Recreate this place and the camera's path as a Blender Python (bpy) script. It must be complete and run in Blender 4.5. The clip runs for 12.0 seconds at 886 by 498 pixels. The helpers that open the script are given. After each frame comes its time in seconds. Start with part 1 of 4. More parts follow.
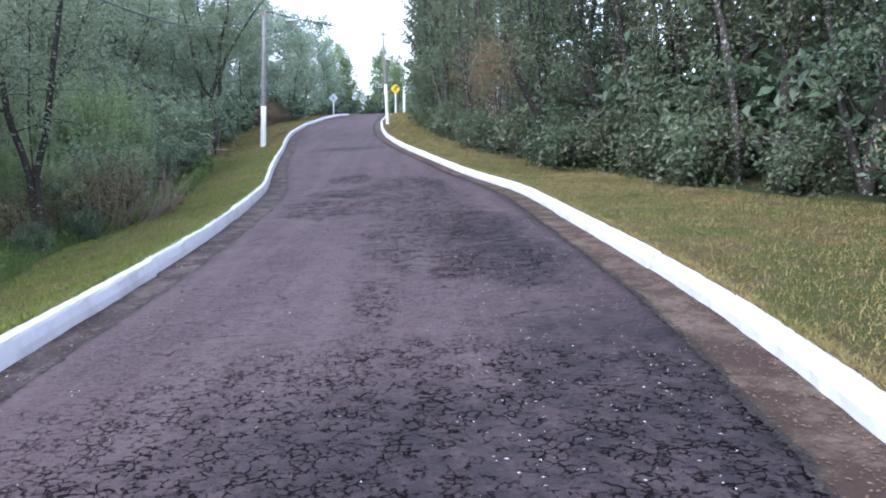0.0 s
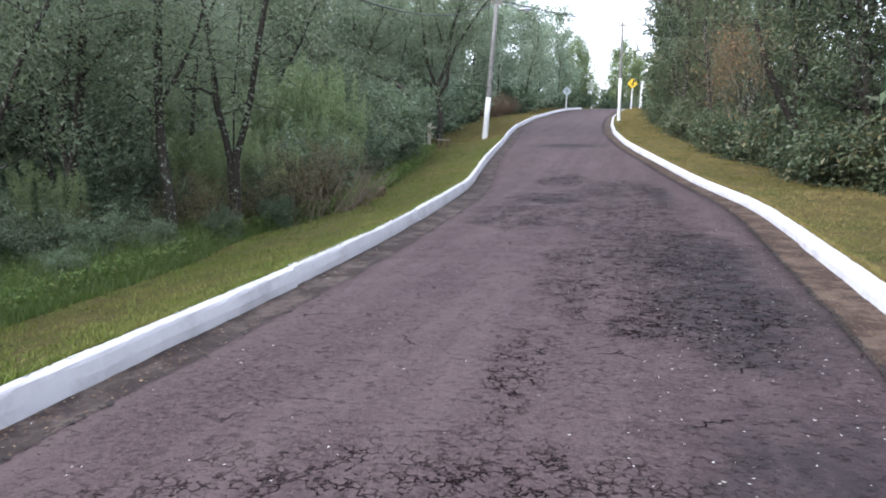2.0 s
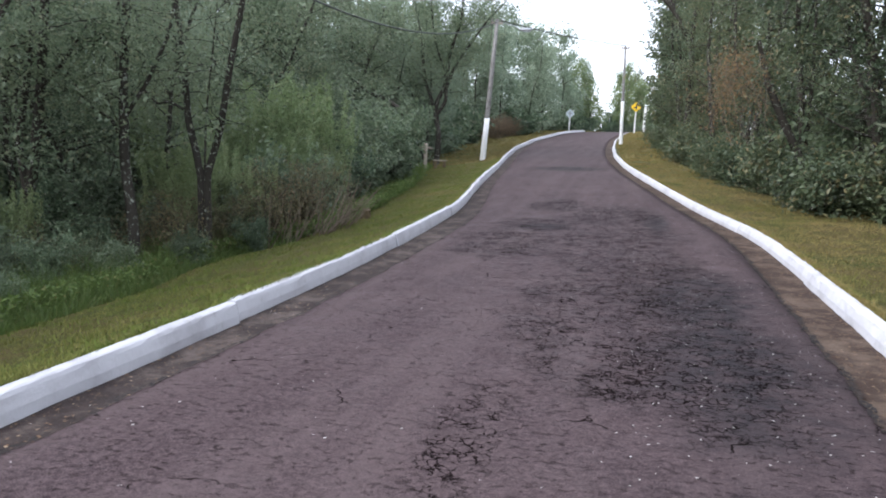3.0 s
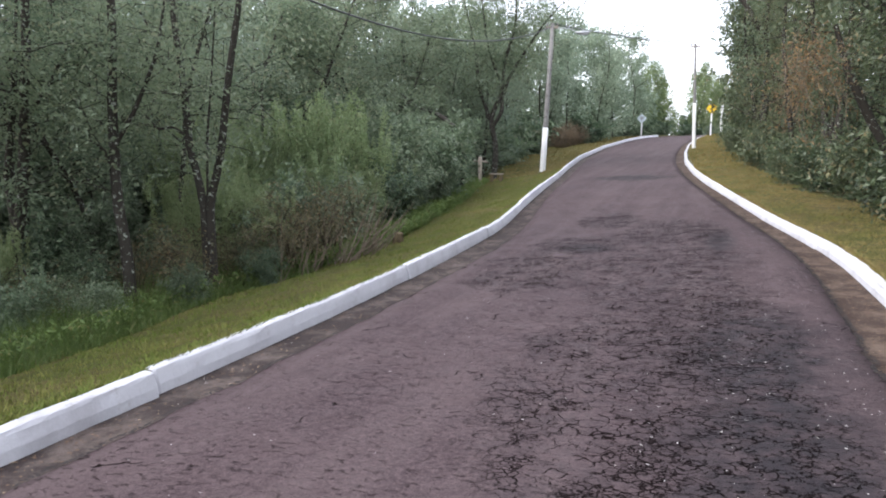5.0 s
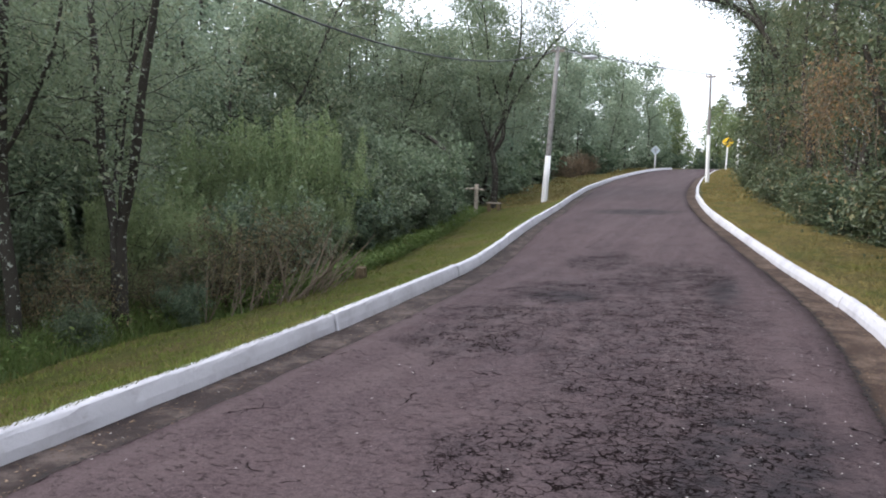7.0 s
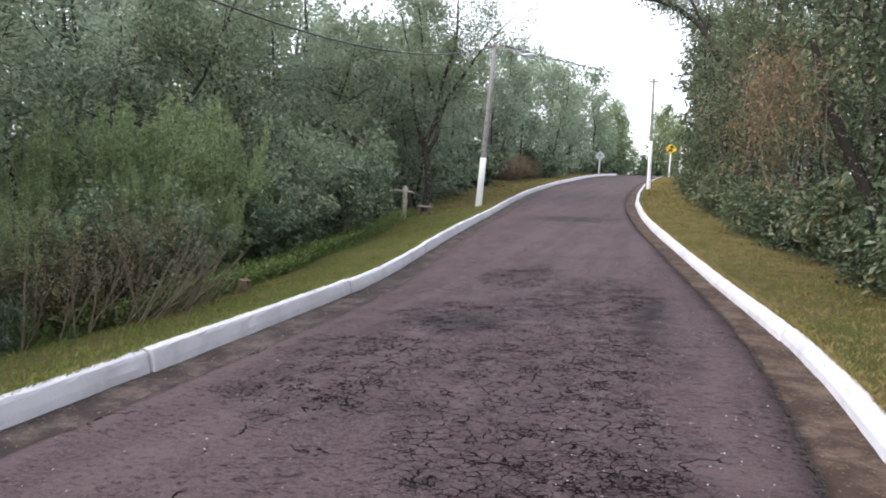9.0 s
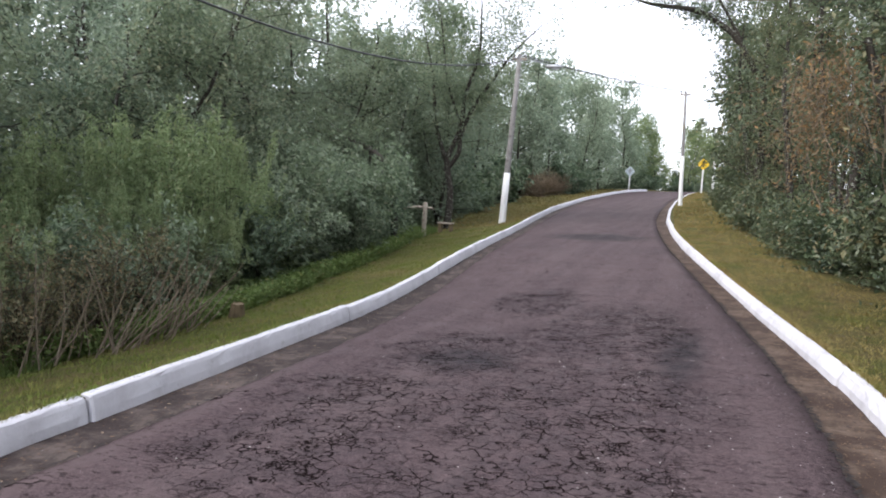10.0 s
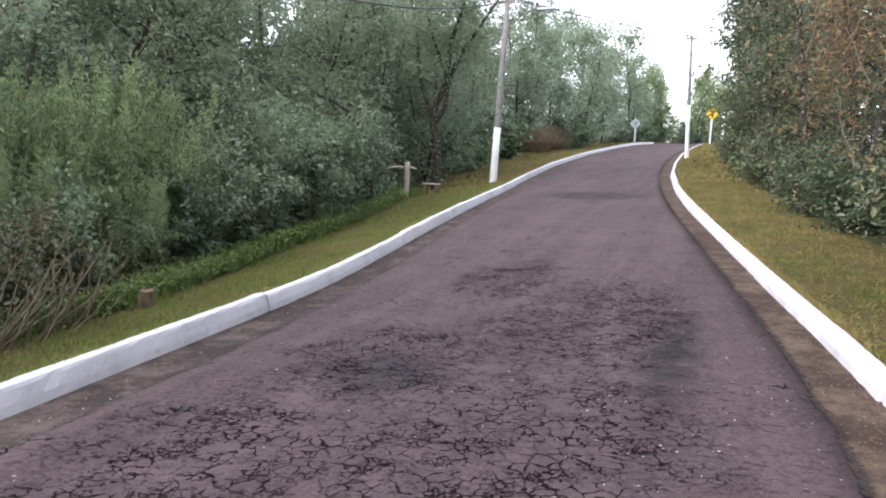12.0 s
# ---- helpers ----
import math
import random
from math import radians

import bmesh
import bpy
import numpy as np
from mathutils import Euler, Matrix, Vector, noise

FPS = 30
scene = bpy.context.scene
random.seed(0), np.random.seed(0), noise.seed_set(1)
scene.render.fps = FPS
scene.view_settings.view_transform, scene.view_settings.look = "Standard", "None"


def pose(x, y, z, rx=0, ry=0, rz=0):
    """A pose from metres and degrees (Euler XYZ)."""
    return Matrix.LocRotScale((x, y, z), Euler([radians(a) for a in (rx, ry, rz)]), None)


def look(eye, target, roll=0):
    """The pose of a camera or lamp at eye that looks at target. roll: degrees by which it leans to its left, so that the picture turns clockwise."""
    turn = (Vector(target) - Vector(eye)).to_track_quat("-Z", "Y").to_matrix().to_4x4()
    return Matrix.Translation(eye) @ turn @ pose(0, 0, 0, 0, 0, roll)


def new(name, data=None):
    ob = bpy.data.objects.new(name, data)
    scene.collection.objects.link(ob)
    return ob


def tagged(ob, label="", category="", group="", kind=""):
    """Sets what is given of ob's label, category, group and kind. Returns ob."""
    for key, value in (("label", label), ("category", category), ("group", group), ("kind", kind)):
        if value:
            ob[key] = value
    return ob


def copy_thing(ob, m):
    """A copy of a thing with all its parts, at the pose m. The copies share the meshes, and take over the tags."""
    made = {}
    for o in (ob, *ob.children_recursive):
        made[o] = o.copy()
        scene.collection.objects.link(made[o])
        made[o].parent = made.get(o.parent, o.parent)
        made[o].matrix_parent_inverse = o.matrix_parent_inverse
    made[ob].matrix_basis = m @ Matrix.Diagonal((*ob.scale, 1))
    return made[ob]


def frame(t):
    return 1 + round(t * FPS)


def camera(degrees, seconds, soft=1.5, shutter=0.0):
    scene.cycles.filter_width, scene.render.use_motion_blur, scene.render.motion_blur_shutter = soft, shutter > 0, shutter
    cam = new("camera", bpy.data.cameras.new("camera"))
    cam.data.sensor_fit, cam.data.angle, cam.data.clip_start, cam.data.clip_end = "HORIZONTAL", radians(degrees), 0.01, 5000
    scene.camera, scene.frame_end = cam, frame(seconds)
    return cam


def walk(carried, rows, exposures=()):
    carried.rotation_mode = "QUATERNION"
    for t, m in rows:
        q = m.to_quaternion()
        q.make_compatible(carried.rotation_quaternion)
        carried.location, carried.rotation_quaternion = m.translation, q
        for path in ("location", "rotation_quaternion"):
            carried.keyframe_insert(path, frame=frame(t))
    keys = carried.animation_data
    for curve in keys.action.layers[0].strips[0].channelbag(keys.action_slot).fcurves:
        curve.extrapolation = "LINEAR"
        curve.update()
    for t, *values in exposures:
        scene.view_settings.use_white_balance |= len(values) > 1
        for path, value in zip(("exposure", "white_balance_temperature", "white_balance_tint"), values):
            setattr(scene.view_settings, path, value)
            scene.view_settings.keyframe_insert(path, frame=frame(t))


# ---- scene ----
cam = camera(60.6, 12.0, soft=1.9)
PATH = [
    (0, (0.275, -2.988, 1.596), (0.383, -1.019, 1.266), -0.1),
    (0.5, (0.365, -2.496, 1.612), (0.173, -0.534, 1.275), -0.3),
    (1, (0.473, -2.111, 1.634), (0.142, -0.174, 1.261), 0.8),
    (1.5, (0.508, -1.614, 1.66), (0.052, 0.296, 1.282), 1.9),
    (2, (0.677, -1.185, 1.663), (0.202, 0.724, 1.305), 2.1),
    (2.5, (0.786, -0.753, 1.612), (0.301, 1.162, 1.297), 3.2),
    (3, (0.844, -0.283, 1.672), (0.356, 1.632, 1.365), 3.1),
    (3.5, (0.947, 0.194, 1.684), (0.479, 2.124, 1.45), 3.3),
    (3.7, (0.975, 0.375, 1.683), (0.41, 2.28, 1.46), 2.9),
    (5.3, (1.271, 1.76, 1.743), (0.568, 3.609, 1.451), 1.0),
    (5.5, (1.246, 2.009, 1.736), (0.535, 3.855, 1.446), 1.6),
    (6, (1.283, 2.569, 1.713), (0.58, 4.422, 1.446), 1.0),
    (6.5, (1.341, 3.06, 1.756), (0.651, 4.927, 1.567), 1.4),
    (6.7, (1.358, 3.252, 1.726), (0.652, 5.112, 1.521), 1.6),
    (8.3, (1.474, 4.878, 1.762), (0.737, 6.723, 1.531), 3.8),
    (8.5, (1.465, 5.101, 1.769), (0.722, 6.945, 1.549), 3.9),
    (9, (1.534, 5.54, 1.742), (0.933, 7.437, 1.538), 3.6),
    (9.5, (1.52, 6.065, 1.75), (0.929, 7.97, 1.602), 3.1),
    (10, (1.477, 6.646, 1.767), (0.8, 8.52, 1.598), 3.7),
    (10.5, (1.552, 7.167, 1.755), (0.962, 9.071, 1.586), 3.9),
    (11, (1.583, 7.663, 1.784), (1.036, 9.577, 1.584), 3.8),
    (11.5, (1.548, 8.231, 1.795), (0.985, 10.133, 1.543), 3.6),
    (12, (1.543, 8.757, 1.774), (0.852, 10.613, 1.496), 2.2),
]
walk(cam, [(t, look(eye, target, roll)) for t, eye, target, roll in PATH],
     exposures=[(0, 1.27, 5250, 17), (1, 1.32, 5600, 15), (2, 1.18, 5850, 14), (2.5, 1.06, 5900, 14), (3.5, 0.8, 6000, 13), (5.5, 1.16, 6150, 15), (6.5, 0.82, 6150, 14), (8.5, 1.12, 6250, 15),
                (9.5, 0.9, 6250, 15), (10.5, 1.08, 6250, 16), (12, 1.26, 6200, 16)])

# ---- sky and sun: bright thin overcast ----
SUN_ELEVATION, SUN_ROTATION = radians(36), radians(222)
world = bpy.data.worlds.new("world")
scene.world = world
world.use_nodes = True
sky = world.node_tree.nodes.new("ShaderNodeTexSky")
sky.sky_type, sky.sun_disc = "NISHITA", False
sky.sun_elevation, sky.sun_rotation = SUN_ELEVATION, SUN_ROTATION
sky.air_density, sky.dust_density, sky.ozone_density = 1.0, 2.0, 1.5
background = world.node_tree.nodes["Background"]
background.inputs["Strength"].default_value = 0.15
cloud = world.node_tree.nodes.new("ShaderNodeMix")  # an even veil of cloud over the clear sky
cloud.data_type = "RGBA"
cloud.inputs[0].default_value = 0.8
cloud.inputs[7].default_value = (8.6, 8.9, 9.3, 1.0)
world.node_tree.links.new(sky.outputs[0], cloud.inputs[6])
world.node_tree.links.new(cloud.outputs[2], background.inputs[0])
sun = new("sun", bpy.data.lights.new("sun", "SUN"))
sun.data.energy, sun.data.angle, sun.data.color = 1.5, radians(30), (1.0, 0.95, 0.88)
sun_way = Vector((math.sin(SUN_ROTATION) * math.cos(SUN_ELEVATION), math.cos(SUN_ROTATION) * math.cos(SUN_ELEVATION), math.sin(SUN_ELEVATION)))
sun.matrix_world = look(sun_way * 50, (0, 0, 0))

rng = np.random.default_rng(7)


# ---- materials ----
class Nodes:
    """A node material with short ways to add textures."""

    def __init__(self, name, rough=0.8, spec=0.3):
        self.m = bpy.data.materials.new(name)
        self.m.use_nodes = True
        self.nt = self.m.node_tree
        self.b = self.nt.nodes["Principled BSDF"]
        self.b.inputs["Roughness"].default_value = rough
        self.b.inputs["Specular IOR Level"].default_value = spec
        self.pos = self.nt.nodes.new("ShaderNodeTexCoord").outputs["Object"]

    def put(self, socket, value):
        if isinstance(value, (int, float)):
            socket.default_value = value
        elif isinstance(value, tuple):
            socket.default_value = (*value, 1.0) if len(value) == 3 and socket.type == "RGBA" else value
        else:
            self.nt.links.new(value, socket)

    def noise(self, scale, detail=4.0, rough=0.6, at=None, warp=0.0):
        n = self.nt.nodes.new("ShaderNodeTexNoise")
        self.put(n.inputs["Vector"], at or self.pos)
        n.inputs["Scale"].default_value, n.inputs["Detail"].default_value = scale, detail
        n.inputs["Roughness"].default_value, n.inputs["Distortion"].default_value = rough, warp
        return n.outputs["Fac"]

    def cells(self, scale, feature="DISTANCE_TO_EDGE", at=None):
        n = self.nt.nodes.new("ShaderNodeTexVoronoi")
        n.feature = feature
        self.put(n.inputs["Vector"], at or self.pos)
        n.inputs["Scale"].default_value = scale
        return n.outputs["Distance"]

    def stretch(self, x, y, z):
        n = self.nt.nodes.new("ShaderNodeMapping")
        n.inputs["Scale"].default_value = (x, y, z)
        self.put(n.inputs["Vector"], self.pos)
        return n.outputs[0]

    def warped(self, scale, amount):
        n = self.nt.nodes.new("ShaderNodeTexNoise")
        self.put(n.inputs["Vector"], self.pos)
        n.inputs["Scale"].default_value = scale
        a = self.nt.nodes.new("ShaderNodeVectorMath")
        a.operation = "MULTIPLY_ADD"
        self.put(a.inputs[0], n.outputs["Color"])
        a.inputs[1].default_value = (amount, amount, amount)
        self.put(a.inputs[2], self.pos)
        return a.outputs[0]

    def ramp(self, fac, lo, hi, a=0.0, b=1.0):
        n = self.nt.nodes.new("ShaderNodeMapRange")
        n.interpolation_type = "SMOOTHSTEP"
        self.put(n.inputs[0], fac)
        for i, v in enumerate((lo, hi, a, b)):
            n.inputs[i + 1].default_value = v
        return n.outputs[0]

    def math(self, op, a, b=0.0):
        n = self.nt.nodes.new("ShaderNodeMath")
        n.operation = op
        self.put(n.inputs[0], a), self.put(n.inputs[1], b)
        return n.outputs[0]

    def mix(self, fac, a, b):
        n = self.nt.nodes.new("ShaderNodeMix")
        n.data_type = "RGBA"
        self.put(n.inputs[0], fac), self.put(n.inputs[6], a), self.put(n.inputs[7], b)
        return n.outputs[2]

    def bump(self, height, strength=0.5, distance=0.01):
        n = self.nt.nodes.new("ShaderNodeBump")
        n.inputs["Strength"].default_value, n.inputs["Distance"].default_value = strength, distance
        self.put(n.inputs["Height"], height)
        self.nt.links.new(n.outputs[0], self.b.inputs["Normal"])

    def island(self):
        return self.nt.nodes.new("ShaderNodeNewGeometry").outputs["Random Per Island"]

    def thing(self):
        return self.nt.nodes.new("ShaderNodeObjectInfo").outputs["Random"]

    def done(self, colour):
        self.put(self.b.inputs["Base Color"], colour)
        return self.m

    def blot(self, x, y, rx, ry, ragged, soft=0.0):
        """A ragged-edged patch on the ground, 1 inside and 0 outside."""
        s = self.nt.nodes.new("ShaderNodeMapping")
        s.vector_type = "POINT"
        s.inputs["Location"].default_value = (-x / rx, -y / ry, 0)
        s.inputs["Scale"].default_value = (1 / rx, 1 / ry, 0)
        self.put(s.inputs["Vector"], self.pos)
        l = self.nt.nodes.new("ShaderNodeVectorMath")
        l.operation = "LENGTH"
        self.put(l.inputs[0], s.outputs[0])
        return self.ramp(self.math("ADD", l.outputs["Value"], self.math("MULTIPLY", ragged, 1.1)), 1.75 + soft, 1.25 - soft)


def asphalt():
    n = Nodes("worn_asphalt", 0.85, 0.12)
    ragged = n.noise(2.2, 6, 0.7)

    def patches(places, soft=0.0):
        all_of = None
        for x, y, rx, ry in places:
            p = n.blot(x, y, rx, ry, ragged, soft)
            all_of = p if all_of is None else n.math("MAXIMUM", all_of, p)
        return all_of

    crazed = patches(((0.55, 7.2, 0.85, 2.3), (0.7, 10.4, 1.0, 1.7), (0.55, 12.8, 1.1, 1.8), (-1.1, 10.95, 0.85, 0.9), (-1.15, 12.3, 0.95, 0.9),
                      (-0.95, 14.35, 0.9, 1.2), (0.35, 16.4, 1.0, 2.3), (-1.05, 18.3, 0.65, 1.5), (0.7, 5.2, 0.55, 0.8)))
    crumbled = patches(((0.3, 0.4, 2.1, 2.0), (0.05, 3.6, 0.22, 1.0), (0.95, 4.8, 0.4, 0.45), (1.5, 5.6, 0.6, 1.8), (1.3, 8.6, 0.7, 1.8)))
    tar = patches(((1.7, 0.9, 0.85, 2.4), (1.65, 5.5, 0.6, 1.9), (1.6, 8.0, 0.6, 1.7), (1.22, 15.2, 0.24, 1.5), (-2.0, 30.2, 1.3, 1.2), (-0.85, 14.0, 0.5, 0.5), (0.6, 0.2, 1.6, 1.3)), 0.3)
    # plates of crazed bitumen between dark open cracks of uneven width
    warped = n.warped(15.0, 0.085)
    wide = n.ramp(n.noise(3.4, 3, 0.6), 0.35, 0.65, 0.026, 0.062)
    edge = n.math("DIVIDE", n.cells(8.6, at=warped), wide)
    open_here = n.ramp(n.noise(4.6, 4, 0.7), 0.42, 0.52)
    crack = n.math("MULTIPLY", n.math("MULTIPLY", n.ramp(edge, 1.15, 0.5), open_here), crazed)
    fine = n.math("MULTIPLY", n.math("MULTIPLY", n.ramp(n.cells(19.0, at=warped), 0.1, 0.04), n.ramp(n.noise(2.7, 4, 0.7), 0.52, 0.6)), crazed)
    crumb = n.math("MULTIPLY", n.math("MULTIPLY", n.ramp(n.cells(15.0, at=n.warped(22.0, 0.07)), 0.1, 0.035), n.ramp(n.noise(6.5, 5, 0.75), 0.47, 0.55)), crumbled)
    # short wandering cracks and pits outside the crazed patches
    long_crack = n.math("MULTIPLY", n.ramp(n.cells(1.3, at=n.warped(6.0, 0.3)), 0.014, 0.002), n.ramp(n.noise(1.4, 3), 0.58, 0.63))
    scuff = n.math("MULTIPLY", n.ramp(n.noise(17.0, 5, 0.75, at=n.stretch(0.7, 1.25, 1)), 0.57, 0.63), n.ramp(n.noise(0.8, 4), 0.35, 0.65, 0.3, 1.0))
    pits = n.ramp(n.noise(52, 4, 0.78), 0.62, 0.68)
    rubbed = n.math("MULTIPLY", n.math("MAXIMUM", scuff, pits), 0.6)
    dark = n.math("MINIMUM", n.math("ADD", n.math("MAXIMUM", n.math("MAXIMUM", crack, fine), n.math("MAXIMUM", crumb, long_crack)), rubbed), 1.0)
    grain = n.math("ADD", n.math("MULTIPLY", n.noise(110, 3, 0.75), 0.45), n.math("MULTIPLY", n.noise(24, 6, 0.85), 0.55))
    stone = n.mix(n.ramp(grain, 0.38, 0.62), (0.022, 0.014, 0.0155), (0.108, 0.077, 0.08))
    stone = n.mix(n.ramp(n.noise(0.55, 5, 0.65), 0.35, 0.68), stone, n.mix(0.5, stone, (0.095, 0.068, 0.068)))
    lanes = n.noise(1.0, 3, 0.6, at=n.stretch(2.2, 0.14, 1))
    stone = n.mix(n.ramp(lanes, 0.42, 0.7, 0.0, 0.4), stone, (0.115, 0.086, 0.085))
    stone = n.mix(n.math("MULTIPLY", tar, n.ramp(n.noise(5.0, 5, 0.7), 0.3, 0.62, 0.3, 0.85)), stone, (0.017, 0.0155, 0.018))
    stone = n.mix(n.math("MULTIPLY", crazed, n.ramp(n.noise(4.0, 5, 0.75), 0.35, 0.65, 0.0, 0.38)), stone, (0.032, 0.026, 0.029))
    colour = n.mix(n.math("MULTIPLY", dark, 0.9), stone, (0.007, 0.005, 0.005))
    height = n.math("SUBTRACT", n.math("ADD", n.math("MULTIPLY", grain, 0.35), n.math("MULTIPLY", n.noise(28, 4), 0.5)), n.math("MULTIPLY", dark, 1.8))
    n.bump(height, 0.9, 0.013)
    n.put(n.b.inputs["Roughness"], n.ramp(n.noise(3, 4), 0.2, 0.8, 0.72, 0.9))
    n.put(n.b.inputs["Specular IOR Level"], n.math("MULTIPLY", n.math("SUBTRACT", 1.0, dark), 0.12))
    return n.done(colour)


def gutter_mat(name, a, b):
    n = Nodes(name, 0.9, 0.2)
    c = n.mix(n.ramp(n.noise(2.2, 6, 0.7), 0.42, 0.66), a, b)
    c = n.mix(n.ramp(n.noise(14, 5, 0.7), 0.5, 0.7), c, (0.045, 0.03, 0.026))
    n.bump(n.noise(45, 5, 0.7), 0.7, 0.015)
    return n.done(c)


def whitewash():
    n = Nodes("whitewashed_concrete", 0.85, 0.25)
    c = n.mix(n.ramp(n.noise(1.7, 5, 0.65), 0.45, 0.75), (0.56, 0.555, 0.58), (0.43, 0.42, 0.44))
    c = n.mix(n.math("MULTIPLY", n.ramp(n.noise(5.5, 6, 0.75), 0.57, 0.72), 0.6), c, (0.33, 0.31, 0.3))
    c = n.mix(n.math("MULTIPLY", n.ramp(n.noise(60, 3), 0.62, 0.75), 0.35), c, (0.4, 0.38, 0.36))
    n.bump(n.math("ADD", n.noise(30, 5, 0.7), n.noise(4, 3)), 0.45, 0.012)
    return n.done(c)


def soil(name, a, b, c):
    n = Nodes(name, 0.95, 0.1)
    col = n.mix(n.ramp(n.noise(1.1, 6, 0.65), 0.38, 0.62), a, b)
    col = n.mix(n.ramp(n.noise(26, 5, 0.75), 0.45, 0.7), col, c)
    n.bump(n.noise(60, 5, 0.8), 0.9, 0.03)
    return n.done(col)


def leafy(name, dark, light, odd, odd_share=0.12, rough=0.5, clear=0.3):
    """Leaves: each leaf its own shade, each plant its own cast, light passing through."""
    n = Nodes(name, rough, 0.5)
    i = n.island()
    c = n.mix(n.ramp(i, 0.0, 1.0), dark, light)
    c = n.mix(n.ramp(i, 1.0 - odd_share, 1.0 - odd_share + 0.02), c, odd)
    c = n.mix(n.math("MULTIPLY", n.thing(), 0.45), c, n.mix(0.6, c, odd))
    c = n.mix(n.ramp(n.noise(0.9, 3), 0.4, 0.7), c, n.mix(0.45, c, light))
    own = n.math("FRACT", n.math("MULTIPLY", n.thing(), 7.3))
    c = n.mix(n.ramp(own, 0.45, 1.0, 0.0, 0.4), c, light)
    c = n.mix(n.ramp(own, 0.4, 0.0, 0.0, 0.35), c, dark)
    n.put(n.b.inputs["Base Color"], c)
    t = n.nt.nodes.new("ShaderNodeBsdfTranslucent")
    n.put(t.inputs[0], c)
    x = n.nt.nodes.new("ShaderNodeMixShader")
    x.inputs[0].default_value = clear
    n.nt.links.new(n.b.outputs[0], x.inputs[1]), n.nt.links.new(t.outputs[0], x.inputs[2])
    n.nt.links.new(x.outputs[0], n.nt.nodes["Material Output"].inputs[0])
    return n.m


def lawn(name, green, straw, brown, dry):
    """Mown grass: blades of their own shade over dry and green patches."""
    n = Nodes(name, 0.75, 0.2)
    i = n.island()
    c = n.mix(n.ramp(n.noise(0.8, 5, 0.7), dry, dry + 0.2), straw, green)
    c = n.mix(n.math("MULTIPLY", n.ramp(n.noise(3.1, 5, 0.7), 0.5, 0.66), 0.75), c, brown)
    c = n.mix(n.ramp(i, 0.0, 1.0, 0.0, 0.55), c, n.mix(0.5, c, (0.03, 0.035, 0.012)))
    c = n.mix(n.ramp(i, 0.86, 0.9), c, straw)
    n.put(n.b.inputs["Base Color"], c)
    return n.m


def bark(name, a, b, lichen, share):
    n = Nodes(name, 0.9, 0.15)
    c = n.mix(n.noise(9, 6, 0.7, at=n.stretch(1, 1, 0.3)), a, b)
    c = n.mix(n.ramp(n.noise(13, 5, 0.7), share, share + 0.06), c, lichen)
    n.bump(n.noise(30, 5, 0.7, at=n.stretch(1, 1, 0.35)), 0.9, 0.02)
    return n.done(c)


def plain(name, colour, rough=0.6, metal=0.0, wear=(0.3, 0.28, 0.26), share=0.62):
    n = Nodes(name, rough, 0.4)
    n.b.inputs["Metallic"].default_value = metal
    c = n.mix(n.ramp(n.noise(6, 6, 0.7), share, share + 0.14), colour, wear)
    n.bump(n.noise(40, 4), 0.2, 0.004)
    return n.done(c)


ASPHALT, GUTTER, WHITE = asphalt(), gutter_mat("brown_silted_concrete", (0.045, 0.028, 0.02), (0.125, 0.09, 0.066)), whitewash()
GUTTER_GREY = gutter_mat("grey_dirty_concrete", (0.03, 0.022, 0.02), (0.105, 0.082, 0.071))
LAWN_SOIL = soil("lawn_soil", (0.075, 0.083, 0.022), (0.115, 0.09, 0.038), (0.04, 0.04, 0.015))
FOREST_SOIL = soil("forest_floor", (0.05, 0.065, 0.025), (0.085, 0.075, 0.042), (0.035, 0.045, 0.018))
LAWN_LEFT = lawn("mown_grass_green", (0.12, 0.16, 0.028), (0.2, 0.19, 0.055), (0.135, 0.125, 0.036), 0.34)
LAWN_RIGHT = lawn("mown_grass_dry", (0.13, 0.14, 0.029), (0.24, 0.19, 0.072), (0.165, 0.105, 0.045), 0.46)
WEED = leafy("tall_weeds", (0.05, 0.1, 0.02), (0.15, 0.22, 0.055), (0.22, 0.21, 0.08), 0.1, 0.6, 0.4)
LEAF_RIGHT = leafy("broad_leaves_deep_green", (0.034, 0.06, 0.032), (0.145, 0.188, 0.098), (0.26, 0.22, 0.11), 0.1, 0.42, 0.38)
# Haze put into the colour: LEAF_OLIVE greyer, LEAF_MID and LEAF_FAR also paler.
LEAF_OLIVE = leafy("small_leaves_olive", (0.08, 0.12, 0.075), (0.24, 0.3, 0.185), (0.29, 0.29, 0.18), 0.1, 0.42, 0.5)
LEAF_GREY = leafy("narrow_leaves_grey_green", (0.15, 0.21, 0.095), (0.33, 0.41, 0.21), (0.37, 0.38, 0.2), 0.1, 0.5, 0.5)
LEAF_DARK = leafy("understorey_leaves", (0.045, 0.08, 0.045), (0.2, 0.265, 0.155), (0.3, 0.31, 0.22), 0.06, 0.42, 0.46)
LEAF_FAR = leafy("bright_far_leaves", (0.13, 0.19, 0.085), (0.26, 0.33, 0.15), (0.3, 0.31, 0.16), 0.15, 0.5, 0.5)
LEAF_DRY = leafy("dull_dry_leaves", (0.1, 0.08, 0.055), (0.23, 0.18, 0.12), (0.28, 0.19, 0.11), 0.15, 0.75, 0.35)
LEAF_MID = leafy("hazy_grey_green_leaves", (0.12, 0.175, 0.12), (0.31, 0.38, 0.265), (0.35, 0.37, 0.25), 0.1, 0.45, 0.5)
LEAF_TWIGGY = leafy("brownish_olive_leaves", (0.08, 0.085, 0.042), (0.2, 0.19, 0.1), (0.26, 0.19, 0.1), 0.2, 0.6, 0.4)
